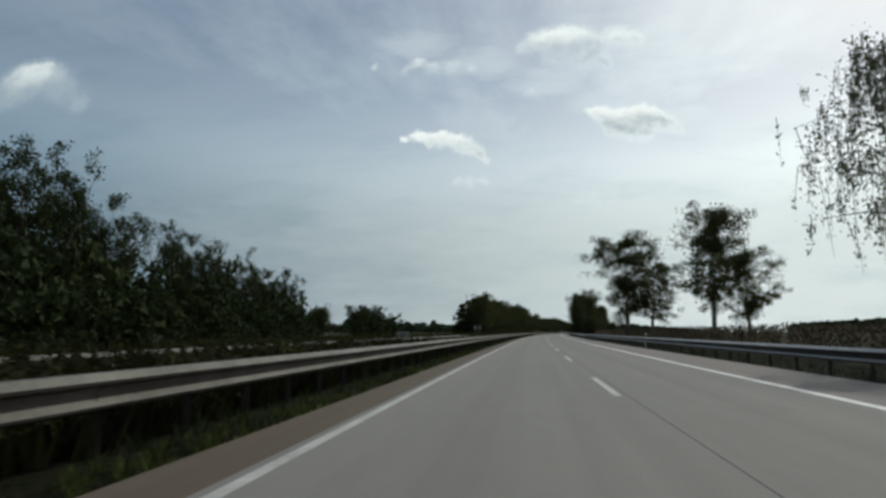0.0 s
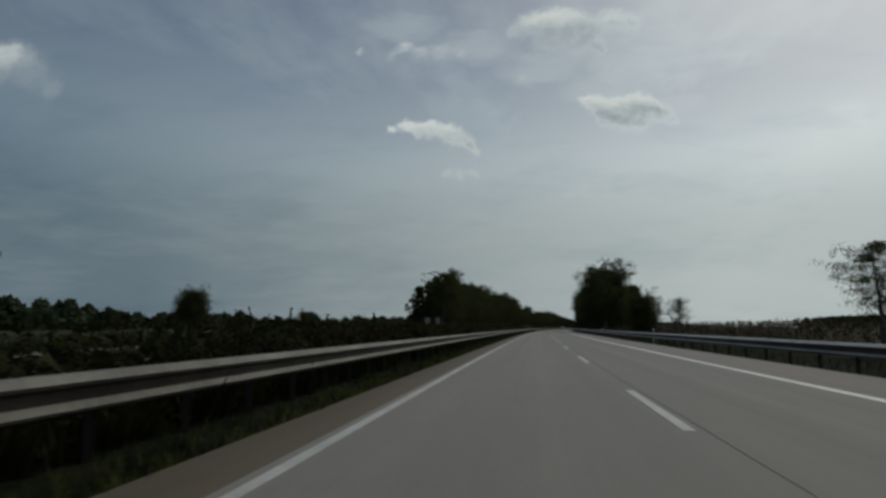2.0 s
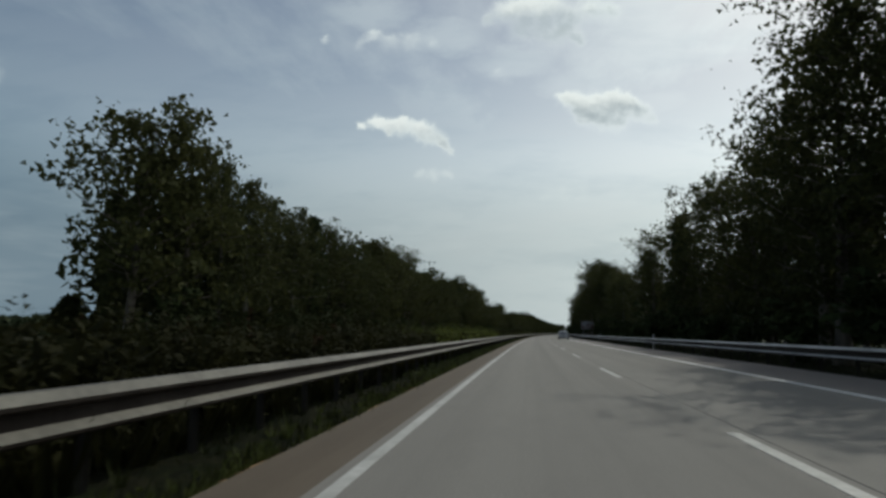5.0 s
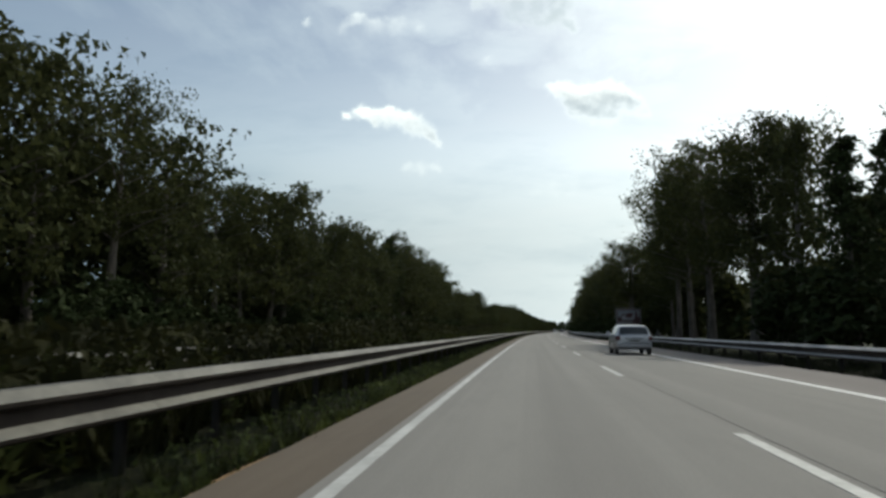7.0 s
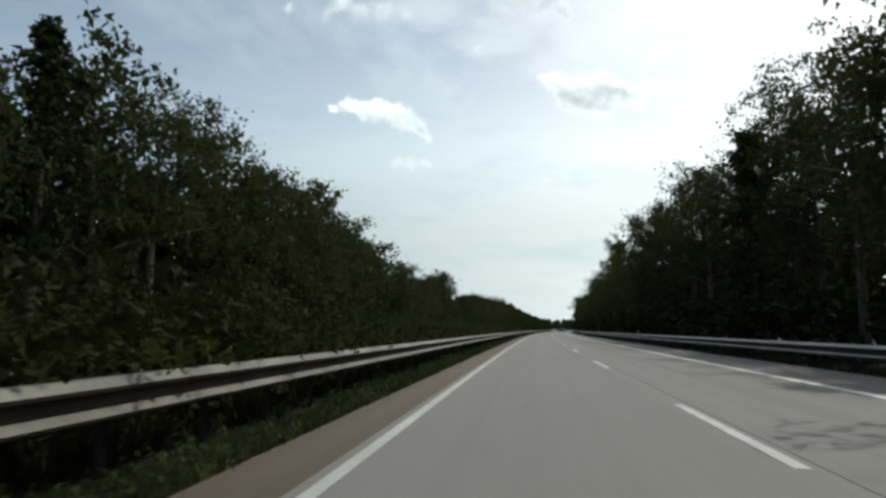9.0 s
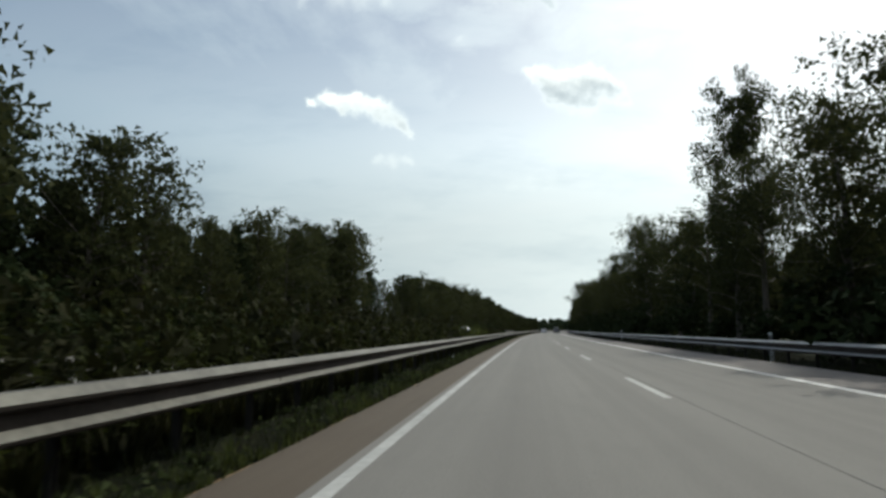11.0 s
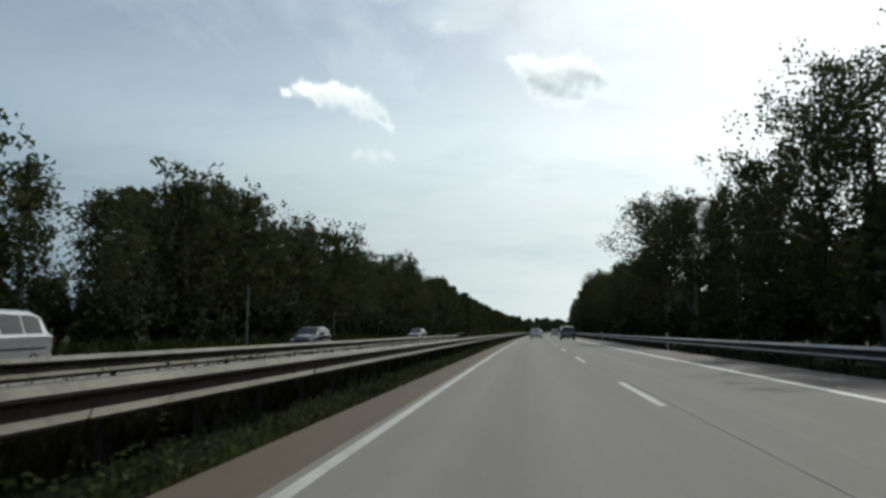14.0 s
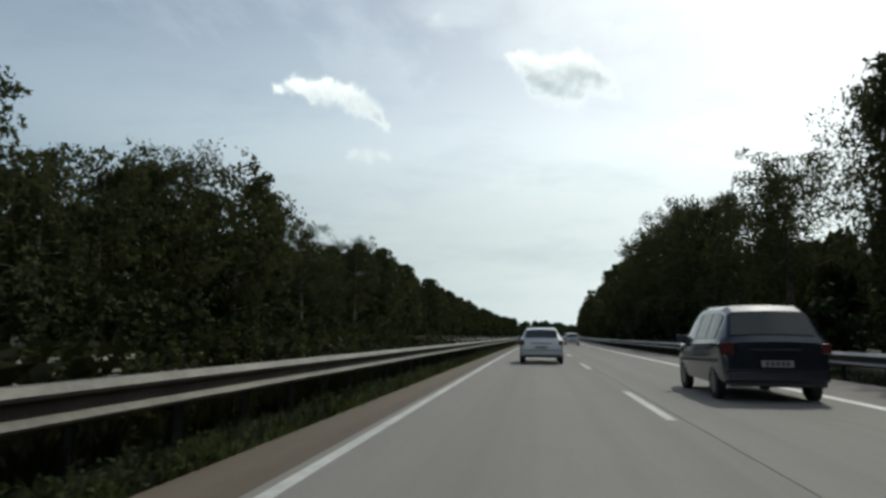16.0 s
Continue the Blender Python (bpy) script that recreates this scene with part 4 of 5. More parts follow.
for lobes, foot, tall, amount, dark, soft in HEAPS:
    full = None
    for cx, cz, rad in lobes:
        one = k.math("MULTIPLY", vmath("DISTANCE", curled, (cx, 0, cz)), 0.82 / rad)
        one = k.math("EXPONENT", k.math("MULTIPLY", k.math("MULTIPLY", one, one), -1.0))
        full = one if full is None else k.math("ADD", full, one)
    torn = k.math("MULTIPLY", full, tatter)
    lower = k.node("ShaderNodeMapRange")
    lower.interpolation_type = "SMOOTHSTEP"
    for nm, q in (("From Min", foot + 0.95 * tall), ("From Max", foot + 0.40 * tall), ("To Min", 0.0), ("To Max", 1.0)):
        lower.inputs[nm].default_value = q
    k.link(lift.outputs[2], lower.inputs["Value"])
    # crisp on top, melting away below
    mr = k.node("ShaderNodeMapRange")
    mr.interpolation_type = "SMOOTHSTEP"
    for nm, q in (("From Min", 0.42 - 0.30 * soft), ("To Min", 0.0), ("To Max", amount)):
        mr.inputs[nm].default_value = q
    k.link(k.math("ADD", k.math("MULTIPLY", lower.outputs[0], 1.5 * soft), 0.72 + 0.45 * soft), mr.inputs["From Max"])
    k.link(torn, mr.inputs["Value"])
    under = k.math("MULTIPLY", lower.outputs[0], dark)
    core = k.node("ShaderNodeMapRange")
    core.interpolation_type = "SMOOTHSTEP"
    for nm, q in (("From Min", 0.5), ("From Max", 1.45), ("To Min", 0.0), ("To Max", 1.0)):
        core.inputs[nm].default_value = q
    k.link(torn, core.inputs["Value"])
    below = k.math("MULTIPLY", k.math("MULTIPLY", under, core.outputs[0]), k.math("ADD", k.math("MULTIPLY", rag.outputs[0], 1.2), 0.45), True)
    dens = mr.outputs[0] if dens is None else k.math("MAXIMUM", dens, mr.outputs[0])
    shade = below if shade is None else k.math("MAXIMUM", shade, below)
# a long soft band of high cloud crossing ahead
band = None
for cx, cy, rad in ((-330, 1740, 150), (-130, 1900, 170), (80, 2080, 190), (300, 2290, 220), (600, 2500, 260), (950, 2750, 320)):
    mr = k.node("ShaderNodeMapRange")
    mr.interpolation_type = "SMOOTHSTEP"
    for nm, q in (("From Min", 1.5), ("From Max", 0.2), ("To Min", 0.0), ("To Max", 0.5)):
        mr.inputs[nm].default_value = q
    k.link(vmath("LENGTH", vmath("MULTIPLY", vmath("SUBTRACT", bent, (cx, cy, CLOUDS_AT)), (1 / rad, 1 / rad, 0)), (0, 0, 0)), mr.inputs["Value"])
    band = mr.outputs[0] if band is None else k.math("MAXIMUM", band, mr.outputs[0])
veil = k.ramp(cloud_noise(0.0015, 7, (1.0, 0.40, 1), 0.62).outputs[0], [(0.37, (0.05, 0.05, 0.05)), (0.61, (1, 1, 1))])
px = k.t.nodes.new("ShaderNodeSeparateXYZ")
k.link(pos, px.inputs[0])
thick = k.node("ShaderNodeMapRange")
for nm, q in (("From Min", -1600.0), ("From Max", 1500.0), ("To Min", 0.35), ("To Max", 1.0)):
    thick.inputs[nm].default_value = q
k.link(px.outputs[0], thick.inputs["Value"])
veil = k.math("MULTIPLY", veil, thick.outputs[0])
low = k.node("ShaderNodeMapRange")
low.interpolation_type = "SMOOTHSTEP"
for nm, q in (("From Min", 600.0), ("From Max", 4300.0), ("To Min", 0.0), ("To Max", 0.97)):
    low.inputs[nm].default_value = q
k.link(vmath("DISTANCE", vmath("MULTIPLY", pos, (1, 1, 0)), (0, 300, 0)), low.inputs["Value"])
haze = k.math("MAXIMUM", k.math("MAXIMUM", k.math("MULTIPLY", veil, 0.75), band), low.outputs[0])
cover = k.math("ADD", dens, haze, True)
side_n = k.node("ShaderNodeMapRange")
for nm, q in (("From Min", -2500.0), ("From Max", 1400.0), ("To Min", 0.0), ("To Max", 1.0)):
    side_n.inputs[nm].default_value = q
k.link(px.outputs[0], side_n.inputs["Value"])
near_side, far_side = k.math("MULTIPLY", side_n.outputs[0], 1.85, True), k.math("SUBTRACT", k.math("MULTIPLY", side_n.outputs[0], 2.17), 1.17, True)
high = k.mix(far_side, k.mix(near_side, (0.205, 0.298, 0.378), (0.76, 0.81, 0.83)), (1.30, 1.30, 1.28))
deep = k.mix(far_side, k.mix(near_side, (0.222, 0.285, 0.34), (0.545, 0.585, 0.598)), (0.80, 0.83, 0.82))
ring_n = k.node("ShaderNodeMapRange")
ring_n.interpolation_type = "SMOOTHSTEP"
for nm, q in (("From Min", 2600.0), ("From Max", 4200.0), ("To Min", 0.0), ("To Max", 1.0)):
    ring_n.inputs[nm].default_value = q
k.link(vmath("DISTANCE", vmath("MULTIPLY", pos, (1, 1, 0)), (0, 300, 0)), ring_n.inputs["Value"])
# faint level streaks low in the haze
sz = k.t.nodes.new("ShaderNodeSeparateXYZ")
k.link(pos, sz.inputs[0])
streak = k.node("ShaderNodeTexNoise", Scale=1.0, Detail=3.0, Roughness=0.6)
k.link(vmath("MULTIPLY", pos, (0.0016, 0.0006, 0.010)), streak.inputs["Vector"])
deep = k.mix(k.math("MULTIPLY", k.ramp(streak.outputs[0], [(0.45, (0, 0, 0)), (0.72, (1, 1, 1))]), 0.10), deep, (0.95, 0.97, 0.94))
clear = k.mix(ring_n.outputs[0], high, deep)
# slanting wisps and thinner patches in the high haze
slant = k.t.nodes.new("ShaderNodeMapping")
slant.inputs["Rotation"].default_value = (0, radians(-27), 0)
slant.inputs["Scale"].default_value = (0.0011, 1.0, 0.0042)
k.link(sheet.outputs[0], slant.inputs[0])
wisp = k.noise(slant.outputs[0], 1.0, 7, 0.62)
wisps = k.ramp(wisp, [(0.34, (0.84, 0.875, 0.90)), (0.5, (0.97, 0.985, 0.99)), (0.68, (1.0, 1.0, 1.0))])
clear = k.mix(1.0, clear, wisps, "MULTIPLY")
tone = k.mix(k.math("MULTIPLY", dens, 1.2, True), clear, k.mix(shade, (0.99, 1.0, 0.975), (0.50, 0.545, 0.575)))
em = k.t.nodes.new("ShaderNodeEmission")
k.link(tone, em.inputs[0])
em.inputs[1].default_value = 0.82
tp = k.t.nodes.new("ShaderNodeBsdfTransparent")
mx = k.t.nodes.new("ShaderNodeMixShader")
k.link(cover, mx.inputs[0])
k.link(tp.outputs[0], mx.inputs[1])
k.link(em.outputs[0], mx.inputs[2])
k.link(mx.outputs[0], k.t.nodes["Material Output"].inputs[0])
# the layer is level overhead and bends down to the horizon far out
V, F, rings, spokes = [(0, 300, CLOUDS_AT)], [], [800, 1600, 2400, 3000, 3400, 3700, 3950, 4150, 4300, 4420, 4500], 64
for rad in rings:
    drop = max(0.0, (rad - 2900) / 1600.0)
    for i in range(spokes):
        w = 2 * math.pi * i / spokes
        V.append((rad * math.cos(w), 300 + rad * math.sin(w), CLOUDS_AT * math.sqrt(max(0.0, 1 - drop * drop)) - (40 if rad == rings[-1] else 0)))
for i in range(spokes):
    F.append((0, 1 + (i + 1) % spokes, 1 + i))
for j in range(len(rings) - 1):
    for i in range(spokes):
        a, b = 1 + j * spokes + i, 1 + j * spokes + (i + 1) % spokes
        F.append((a, b, b + spokes, a + spokes))
me = bpy.data.meshes.new("cloud_layer")
me.from_pydata(V, [], F)
for p in me.polygons:
    p.use_smooth = True
me.materials.append(k.m)
tagged(new("backdrop_clouds", me), "thin white veil with a few small fair-weather clouds", "clouds", kind="structure")

# ---- cars ----
M_TYRE = worn("tyre_rubber", (0.012, 0.012, 0.012), (0.03, 0.03, 0.03), 8.0, 0.8)
M_RIM = worn("wheel_rim", (0.12, 0.12, 0.12), (0.22, 0.22, 0.22), 8.0, 0.4, 0.6)
M_GLASS = glassy("car_glass", (0.015, 0.018, 0.02))
M_TRIM = worn("black_plastic", (0.015, 0.015, 0.016), (0.035, 0.035, 0.036), 6.0, 0.55)
M_RED = worn("tail_lamp_red", (0.060, 0.012, 0.011), (0.10, 0.018, 0.016), 12.0, 0.2)
M_LAMP = worn("headlamp_glass", (0.55, 0.57, 0.6), (0.75, 0.77, 0.8), 12.0, 0.12, 0.3)
M_PLATE = worn("number_plate_white", (0.24, 0.24, 0.235), (0.32, 0.32, 0.31), 10.0, 0.4)
M_BAR = worn("black_print", (0.02, 0.02, 0.02), (0.035, 0.035, 0.035), 10.0, 0.5)


def paint(name, c, rough):
    k = Mat(name)
    n = k.noise(k.coords("Object"), 3.0, 4)
    k.b.inputs["Coat Weight"].default_value = 0.5
    k.b.inputs["Coat Roughness"].default_value = 0.08
    return k.done(k.ramp(n, [(0.3, tuple(q * 0.88 for q in c)), (0.7, c)]), rough, 0.6)


# rear to front: y, underside, belt line, top, half widths low, belt, top
HATCH = [(0.0, 0.40, 0.58, 0.62, 0.70, 0.76, 0.58), (0.05, 0.30, 0.84, 0.88, 0.78, 0.83, 0.74), (0.10, 0.27, 0.90, 0.93, 0.81, 0.845, 0.74), (0.36, 0.26, 0.95, 1.36, 0.83, 0.85, 0.65),
         (0.66, 0.25, 0.95, 1.42, 0.84, 0.855, 0.65), (1.9, 0.22, 0.93, 1.44, 0.84, 0.855, 0.64), (2.35, 0.22, 0.92, 1.38, 0.84, 0.855, 0.63), (3.05, 0.22, 0.90, 0.97, 0.84, 0.84, 0.70),
         (3.75, 0.25, 0.72, 0.80, 0.81, 0.80, 0.64), (4.0, 0.32, 0.55, 0.60, 0.70, 0.72, 0.56)]
ESTATE = [(0.0, 0.40, 0.60, 0.64, 0.72, 0.78, 0.60), (0.05, 0.30, 0.90, 0.96, 0.80, 0.86, 0.74), (0.14, 0.27, 0.97, 1.02, 0.83, 0.88, 0.74), (0.55, 0.26, 0.97, 1.40, 0.85, 0.89, 0.62),
          (0.95, 0.25, 0.96, 1.46, 0.86, 0.89, 0.62), (2.5, 0.22, 0.94, 1.46, 0.86, 0.89, 0.62), (2.95, 0.22, 0.93, 1.40, 0.86, 0.89, 0.62), (3.6, 0.22, 0.91, 0.98, 0.86, 0.88, 0.72),
          (4.5, 0.25, 0.74, 0.82, 0.83, 0.84, 0.66), (4.8, 0.32, 0.55, 0.62, 0.72, 0.76, 0.58)]
PEOPLE_CARRIER = [(0.0, 0.42, 0.62, 0.66, 0.74, 0.80, 0.62), (0.05, 0.32, 0.98, 1.04, 0.82, 0.89, 0.78), (0.12, 0.28, 1.06, 1.12, 0.86, 0.92, 0.78), (0.42, 0.27, 1.08, 1.60, 0.88, 0.93, 0.68),
                  (0.80, 0.26, 1.07, 1.72, 0.89, 0.935, 0.66), (2.4, 0.24, 1.04, 1.74, 0.89, 0.935, 0.66), (2.95, 0.24, 1.02, 1.62, 0.89, 0.93, 0.66), (3.85, 0.24, 1.0, 1.08, 0.88, 0.90, 0.74),
                  (4.4, 0.27, 0.80, 0.88, 0.84, 0.84, 0.66), (4.65, 0.34, 0.60, 0.66, 0.72, 0.76, 0.58)]
SIZE = Vector((0.9, 0.76, 0.9))


def section(st, y):
    ys = [r[0] for r in st]
    return [float(np.interp(y, ys, [r[i] for r in st])) for i in range(1, 7)]


def half_section(st, y):
    lo, belt, top, wl, wb, wt = section(st, y)
    mid = lo + (belt - lo) * 0.55
    q = min(0.06, (top - belt) * 0.4)
    return [(0, lo), (wl * 0.8, lo), (wl * 0.97, lo + 0.05), (wl, lo + 0.14), ((wl + wb) / 2 + 0.01, mid), (wb, belt - 0.05), (wb - 0.02, belt), (wt + 0.02, top - q), (wt * 0.88, top), (wt * 0.45, top + 0.015), (0, top + 0.02)]


def car(st, colour, name, label, m, wheels):
    root = tagged(new(name), label, "car", "cars on the motorway")
    body_m = paint(name + "_paint", colour, 0.3 if colour[0] > 0.1 else 0.14)
    ln = st[-1][0]
    ys = sorted({round(r[0], 3) for r in st} | set(np.round(np.linspace(0.2, ln - 0.2, 16), 3)))
    V, F = [], []
    for y in ys:
        h = half_section(st, y)
        for x, z in h:
            V.append((x, y, z))
        for x, z in reversed(h[1:-1]):
            V.append((-x, y, z))
    m2 = 2 * len(half_section(st, 0)) - 2
    for i in range(len(ys) - 1):
        for j in range(m2):
            a, b = i * m2 + j, i * m2 + (j + 1) % m2
            F.append((a, b, b + m2, a + m2))
    me = bpy.data.meshes.new("body")
    me.from_pydata(V, [], F + [tuple(range(m2))[::-1], tuple(range((len(ys) - 1) * m2, len(ys) * m2))])
    me.materials.append(body_m)
    for p in me.polygons:
        p.use_smooth = True
    bm = bmesh.new()
    bm.from_mesh(me)
    bmesh.ops.recalc_face_normals(bm, faces=bm.faces)
    bm.to_mesh(me)
    bm.free()
    me.set_sharp_from_angle(angle=radians(24))
    body = piece("body", me, root)

    def quadpatch(pname, fn, mat, nu, nv, par, lab=""):
        PV = [fn(i / nu, j / nv) for i in range(nu + 1) for j in range(nv + 1)]
        PF = [(i * (nv + 1) + j, (i + 1) * (nv + 1) + j, (i + 1) * (nv + 1) + j + 1, i * (nv + 1) + j + 1) for i in range(nu) for j in range(nv)]
        return piece(pname, mesh_np(pname, PV, PF, mat, True), par, None, lab)

    # rear window lies on the sloping tail, the windscreen on the nose
    y0, y1 = st[2][0], st[3][0]

    def tail(u, w):
        y = y0 + (y1 - y0) * (0.10 + 0.78 * u)
        lo, belt, top, wl, wb, wt = section(st, y)
        return ((2 * w - 1) * wt * 0.93, y - 0.022, top + 0.03 - 0.02 * abs(2 * w - 1))

    quadpatch("rear_window", tail, M_GLASS, 4, 6, body)
    f0, f1 = st[-4][0], st[-3][0]

    def screen(u, w):
        y = f0 + (f1 - f0) * (0.08 + 0.84 * u)
        lo, belt, top, wl, wb, wt = section(st, y)
        return ((2 * w - 1) * wt * 0.93, y + 0.02, top + 0.03 - 0.02 * abs(2 * w - 1))

    quadpatch("windscreen", screen, M_GLASS, 4, 6, body)
    cuts = [(st[3][0] + 0.12, st[4][0] + 0.45), (st[4][0] + 0.52, st[5][0] - 0.25), (st[5][0] - 0.17, st[6][0] + 0.30)]
    for side in (-1, 1):
        for a, b in cuts:
            def pane(u, w, a=a, b=b, side=side):
                y = a + (b - a) * u
                lo, belt, top, wl, wb, wt = section(st, y)
                q = min(0.06, (top - belt) * 0.4)
                t = 0.07 + 0.82 * w
                return (side * ((wb - 0.02) * (1 - t) + (wt + 0.02) * t + 0.012), y, belt * (1 - t) + (top - q) * t)
            quadpatch("side_window", pane, M_GLASS, 4, 2, body)
        x = section(st, 0.1)[4]
        bm = bmesh.new()
        z = st[1][2]
        box(bm, side * (x - 0.17), side * (x - 0.01), -0.035, 0.12, z - 0.13, z + 0.05, 0.02)
        part("tail_lamp", bm, M_RED, body, "red tail lamp")
        bm = bmesh.new()
        xf = section(st, ln - 0.12)[4]
        box(bm, side * (xf - 0.26), side * (xf - 0.02), ln - 0.26, ln - 0.03, 0.56, 0.68, 0.03)
        part("headlamp", bm, M_LAMP, body, "clear headlamp")
        bm = bmesh.new()
        ym = f1 - 0.35
        box(bm, side * 0.86, side * 1.02, ym - 0.05, ym + 0.05, section(st, ym)[1] + 0.02, section(st, ym)[1] + 0.15, 0.03)
        part("wing_mirror", bm, body_m, body)
    bm = bmesh.new()
    w = st[1][4] + 0.02
    box(bm, -w, w, -0.05, 0.10, 0.36, 0.54, 0.03)
    part("rear_bumper", bm, body_m, body)
    bm = bmesh.new()
    box(bm, -w * 0.95, w * 0.95, -0.02, 0.3, 0.27, 0.36, 0.02)
    part("valance", bm, M_TRIM, body, "dark plastic underside")
    bm = bmesh.new()
    box(bm, -w * 0.97, w * 0.97, -0.03, 0.05, 0.545, 0.56)
    part("tailgate_seam", bm, M_TRIM, body, "dark gap above the bumper")
    bm = bmesh.new()
    box(bm, -0.42, 0.42, -0.012, 0.08, st[1][2] - 0.075, st[1][2] - 0.045, 0.008)
    part("tailgate_handle", bm, M_TRIM, body, "dark handle strip")
    for side in (-1, 1):
        def rub(u, q, side=side):
            y = 0.35 + (ln - 0.75) * u
            lo, belt, top, wl, wb, wt = section(st, y)
            return (side * ((wl + wb) / 2 + 0.018), y, lo + (belt - lo) * 0.55 + (q - 0.5) * 0.06)
        quadpatch("side_moulding", rub, M_TRIM, 8, 1, body)
        for yd in (st[4][0] + 0.5, st[5][0] - 0.3):
            bm = bmesh.new()
            lo, belt, top, wl, wb, wt = section(st, yd)
            xo = (wl + wb) / 2 + 0.01
            box(bm, min(side * (xo - 0.02), side * (xo + 0.03)), max(side * (xo - 0.02), side * (xo + 0.03)), yd - 0.08, yd + 0.08, belt - 0.17, belt - 0.13, 0.008)
            part("door_handle", bm, body_m, body)
    bm = bmesh.new()
    box(bm, -0.26, 0.26, -0.055, 0.05, 0.62, 0.73)
    plate = part("number_plate", bm, M_PLATE, body, "white number plate")
    bm = bmesh.new()
    for i in range(5):
        box(bm, -0.2 + 0.085 * i, -0.14 + 0.085 * i, -0.058, -0.05, 0.645, 0.705)
    part("print", bm, M_BAR, plate)
    for y in wheels:
        for side in (-1, 1):
            hub = piece("wheel", mesh_np("wheel", *ring_mesh(0.30, 0.20, 0.17, side), M_TYRE, True), root)
            hub.matrix_local = Matrix.Translation((side * (section(st, y)[3] - 0.005), y, 0.30))
            piece("rim", mesh_np("rim", *disc_mesh(0.2, side * 0.012), M_RIM), hub, None, "grey wheel rim")
            arch = piece("wheel_arch", mesh_np("wheel_arch", *disc_mesh(0.36, 0.0), M_TRIM), body)
            arch.matrix_local = Matrix.Translation((side * (section(st, y)[3] + 0.004), y, 0.33))
    root.matrix_world = m @ Matrix.Diagonal((*SIZE, 1))
    return root


def ring_mesh(r, inner, width, side):
    """A tyre, its outer wall just proud of the car's side."""
    prof = [(inner, 0.0), (r * 0.93, 0.012), (r, -0.02), (r, -width + 0.02), (r * 0.93, -width), (inner, -width)]
    V, F, m = [], [], 24
    for i in range(m):
        w = 2 * math.pi * i / m
        for rad, x in prof:
            V.append((side * (x + 0.014), rad * math.cos(w), rad * math.sin(w)))
    c = len(prof)
    for i in range(m):
        for j in range(c - 1):
            a, b = i * c + j, ((i + 1) % m) * c + j
            F.append((a, b, b + 1, a + 1))
    return V, F


def disc_mesh(r, x):
    V = [(x, 0, 0)]
    m = 20
    for i in range(m):
        w = 2 * math.pi * i / m
        V.append((x, r * math.cos(w), r * math.sin(w)))
    return V, [(0, 1 + i, 1 + (i + 1) % m) for i in range(m)]


car(HATCH, (0.36, 0.37, 0.40), "hatchback", "silver compact hatchback driving in the slow lane", PM(291.2, 5.75), (0.75, 3.2))
car(PEOPLE_CARRIER, (0.035, 0.04, 0.055), "people_carrier", "dark blue people carrier driving in the slow lane", PM(572.4, 5.5), (0.85, 3.75))
car(ESTATE, (0.44, 0.45, 0.48), "estate_car", "silver estate car ahead in the fast lane", PM(585.0, 1.9), (0.95, 3.8))
car(HATCH, (0.45, 0.46, 0.48), "small_car", "silver small car far ahead in the slow lane", PM(630.0, 5.1), (0.75, 3.2))
car(PEOPLE_CARRIER, (0.42, 0.43, 0.45), "silver_people_carrier", "pale silver people carrier on the oncoming carriageway", PM(514.5, -11.2, -0.02, 180), (0.85, 3.75))
car(HATCH, (0.06, 0.063, 0.068), "dark_hatchback", "dark grey hatchback on the oncoming carriageway", PM(537.0, -11.2, -0.02, 180), (0.75, 3.2))
car(HATCH, (0.085, 0.09, 0.10), "grey_hatchback", "dark grey hatchback on the oncoming carriageway beside the wood", PM(568.5, -10.8, -0.02, 180), (0.75, 3.2))
car(HATCH, (0.15, 0.014, 0.014), "red_hatchback", "red hatchback behind the weeds on the oncoming carriageway", PM(452.0, -10.6, -0.02, 180), (0.75, 3.2))

# ---- signs and posts ----
M_BROWN = worn("sign_brown", (0.062, 0.03, 0.028), (0.085, 0.04, 0.036), 4.0, 0.45)
M_WHITE = worn("sign_white", (0.26, 0.255, 0.27), (0.36, 0.35, 0.37), 4.0, 0.45)
M_SKYGREY = worn("sign_pale_grey", (0.22, 0.235, 0.26), (0.27, 0.285, 0.31), 4.0, 0.45)
M_ROOF = worn("sign_dark_red", (0.07, 0.025, 0.022), (0.09, 0.032, 0.028), 5.0, 0.45)
M_ALU = worn("sign_back_steel", (0.2, 0.2, 0.2), (0.3, 0.3, 0.3), 4.0, 0.5, 0.5)


def flat(parent, name, pts, y, mat, label=""):
    """A flat printed shape on the face of a board."""
    bm = bmesh.new()
    bm.faces.new([bm.verts.new((x, y, z)) for x, z in pts])
    r = bmesh.ops.extrude_face_region(bm, geom=bm.faces[:])
    for q in r["geom"]:
        if isinstance(q, bmesh.types.BMVert):
            q.co.y += 0.003
    return part(name, bm, mat, parent, label)


def rect(x0, x1, z0, z1):
    return [(x0, z0), (x1, z0), (x1, z1), (x0, z1)]


board = tagged(new("tourist_sign"), "brown tourist sign picturing village buildings, on steel posts", "sign")
W, Z0, Z1 = 2.85, 1.88, 3.72
bm = bmesh.new()
box(bm, 0, W, 0, 0.05, Z0, Z1, 0.01)
panel = part("panel", bm, M_WHITE, board, "white-edged sign panel")
flat(panel, "brown_field", rect(0.07, W - 0.07, Z0 + 0.07, Z1 - 0.07), -0.004, M_BROWN)
flat(panel, "picture_sky", rect(0.18, W - 0.2, 2.72, Z1 - 0.22), -0.008, M_SKYGREY)
flat(panel, "building", [(0.62, 2.35), (1.0, 2.35), (1.0, 2.95), (0.62, 2.85)], -0.012, M_WHITE)
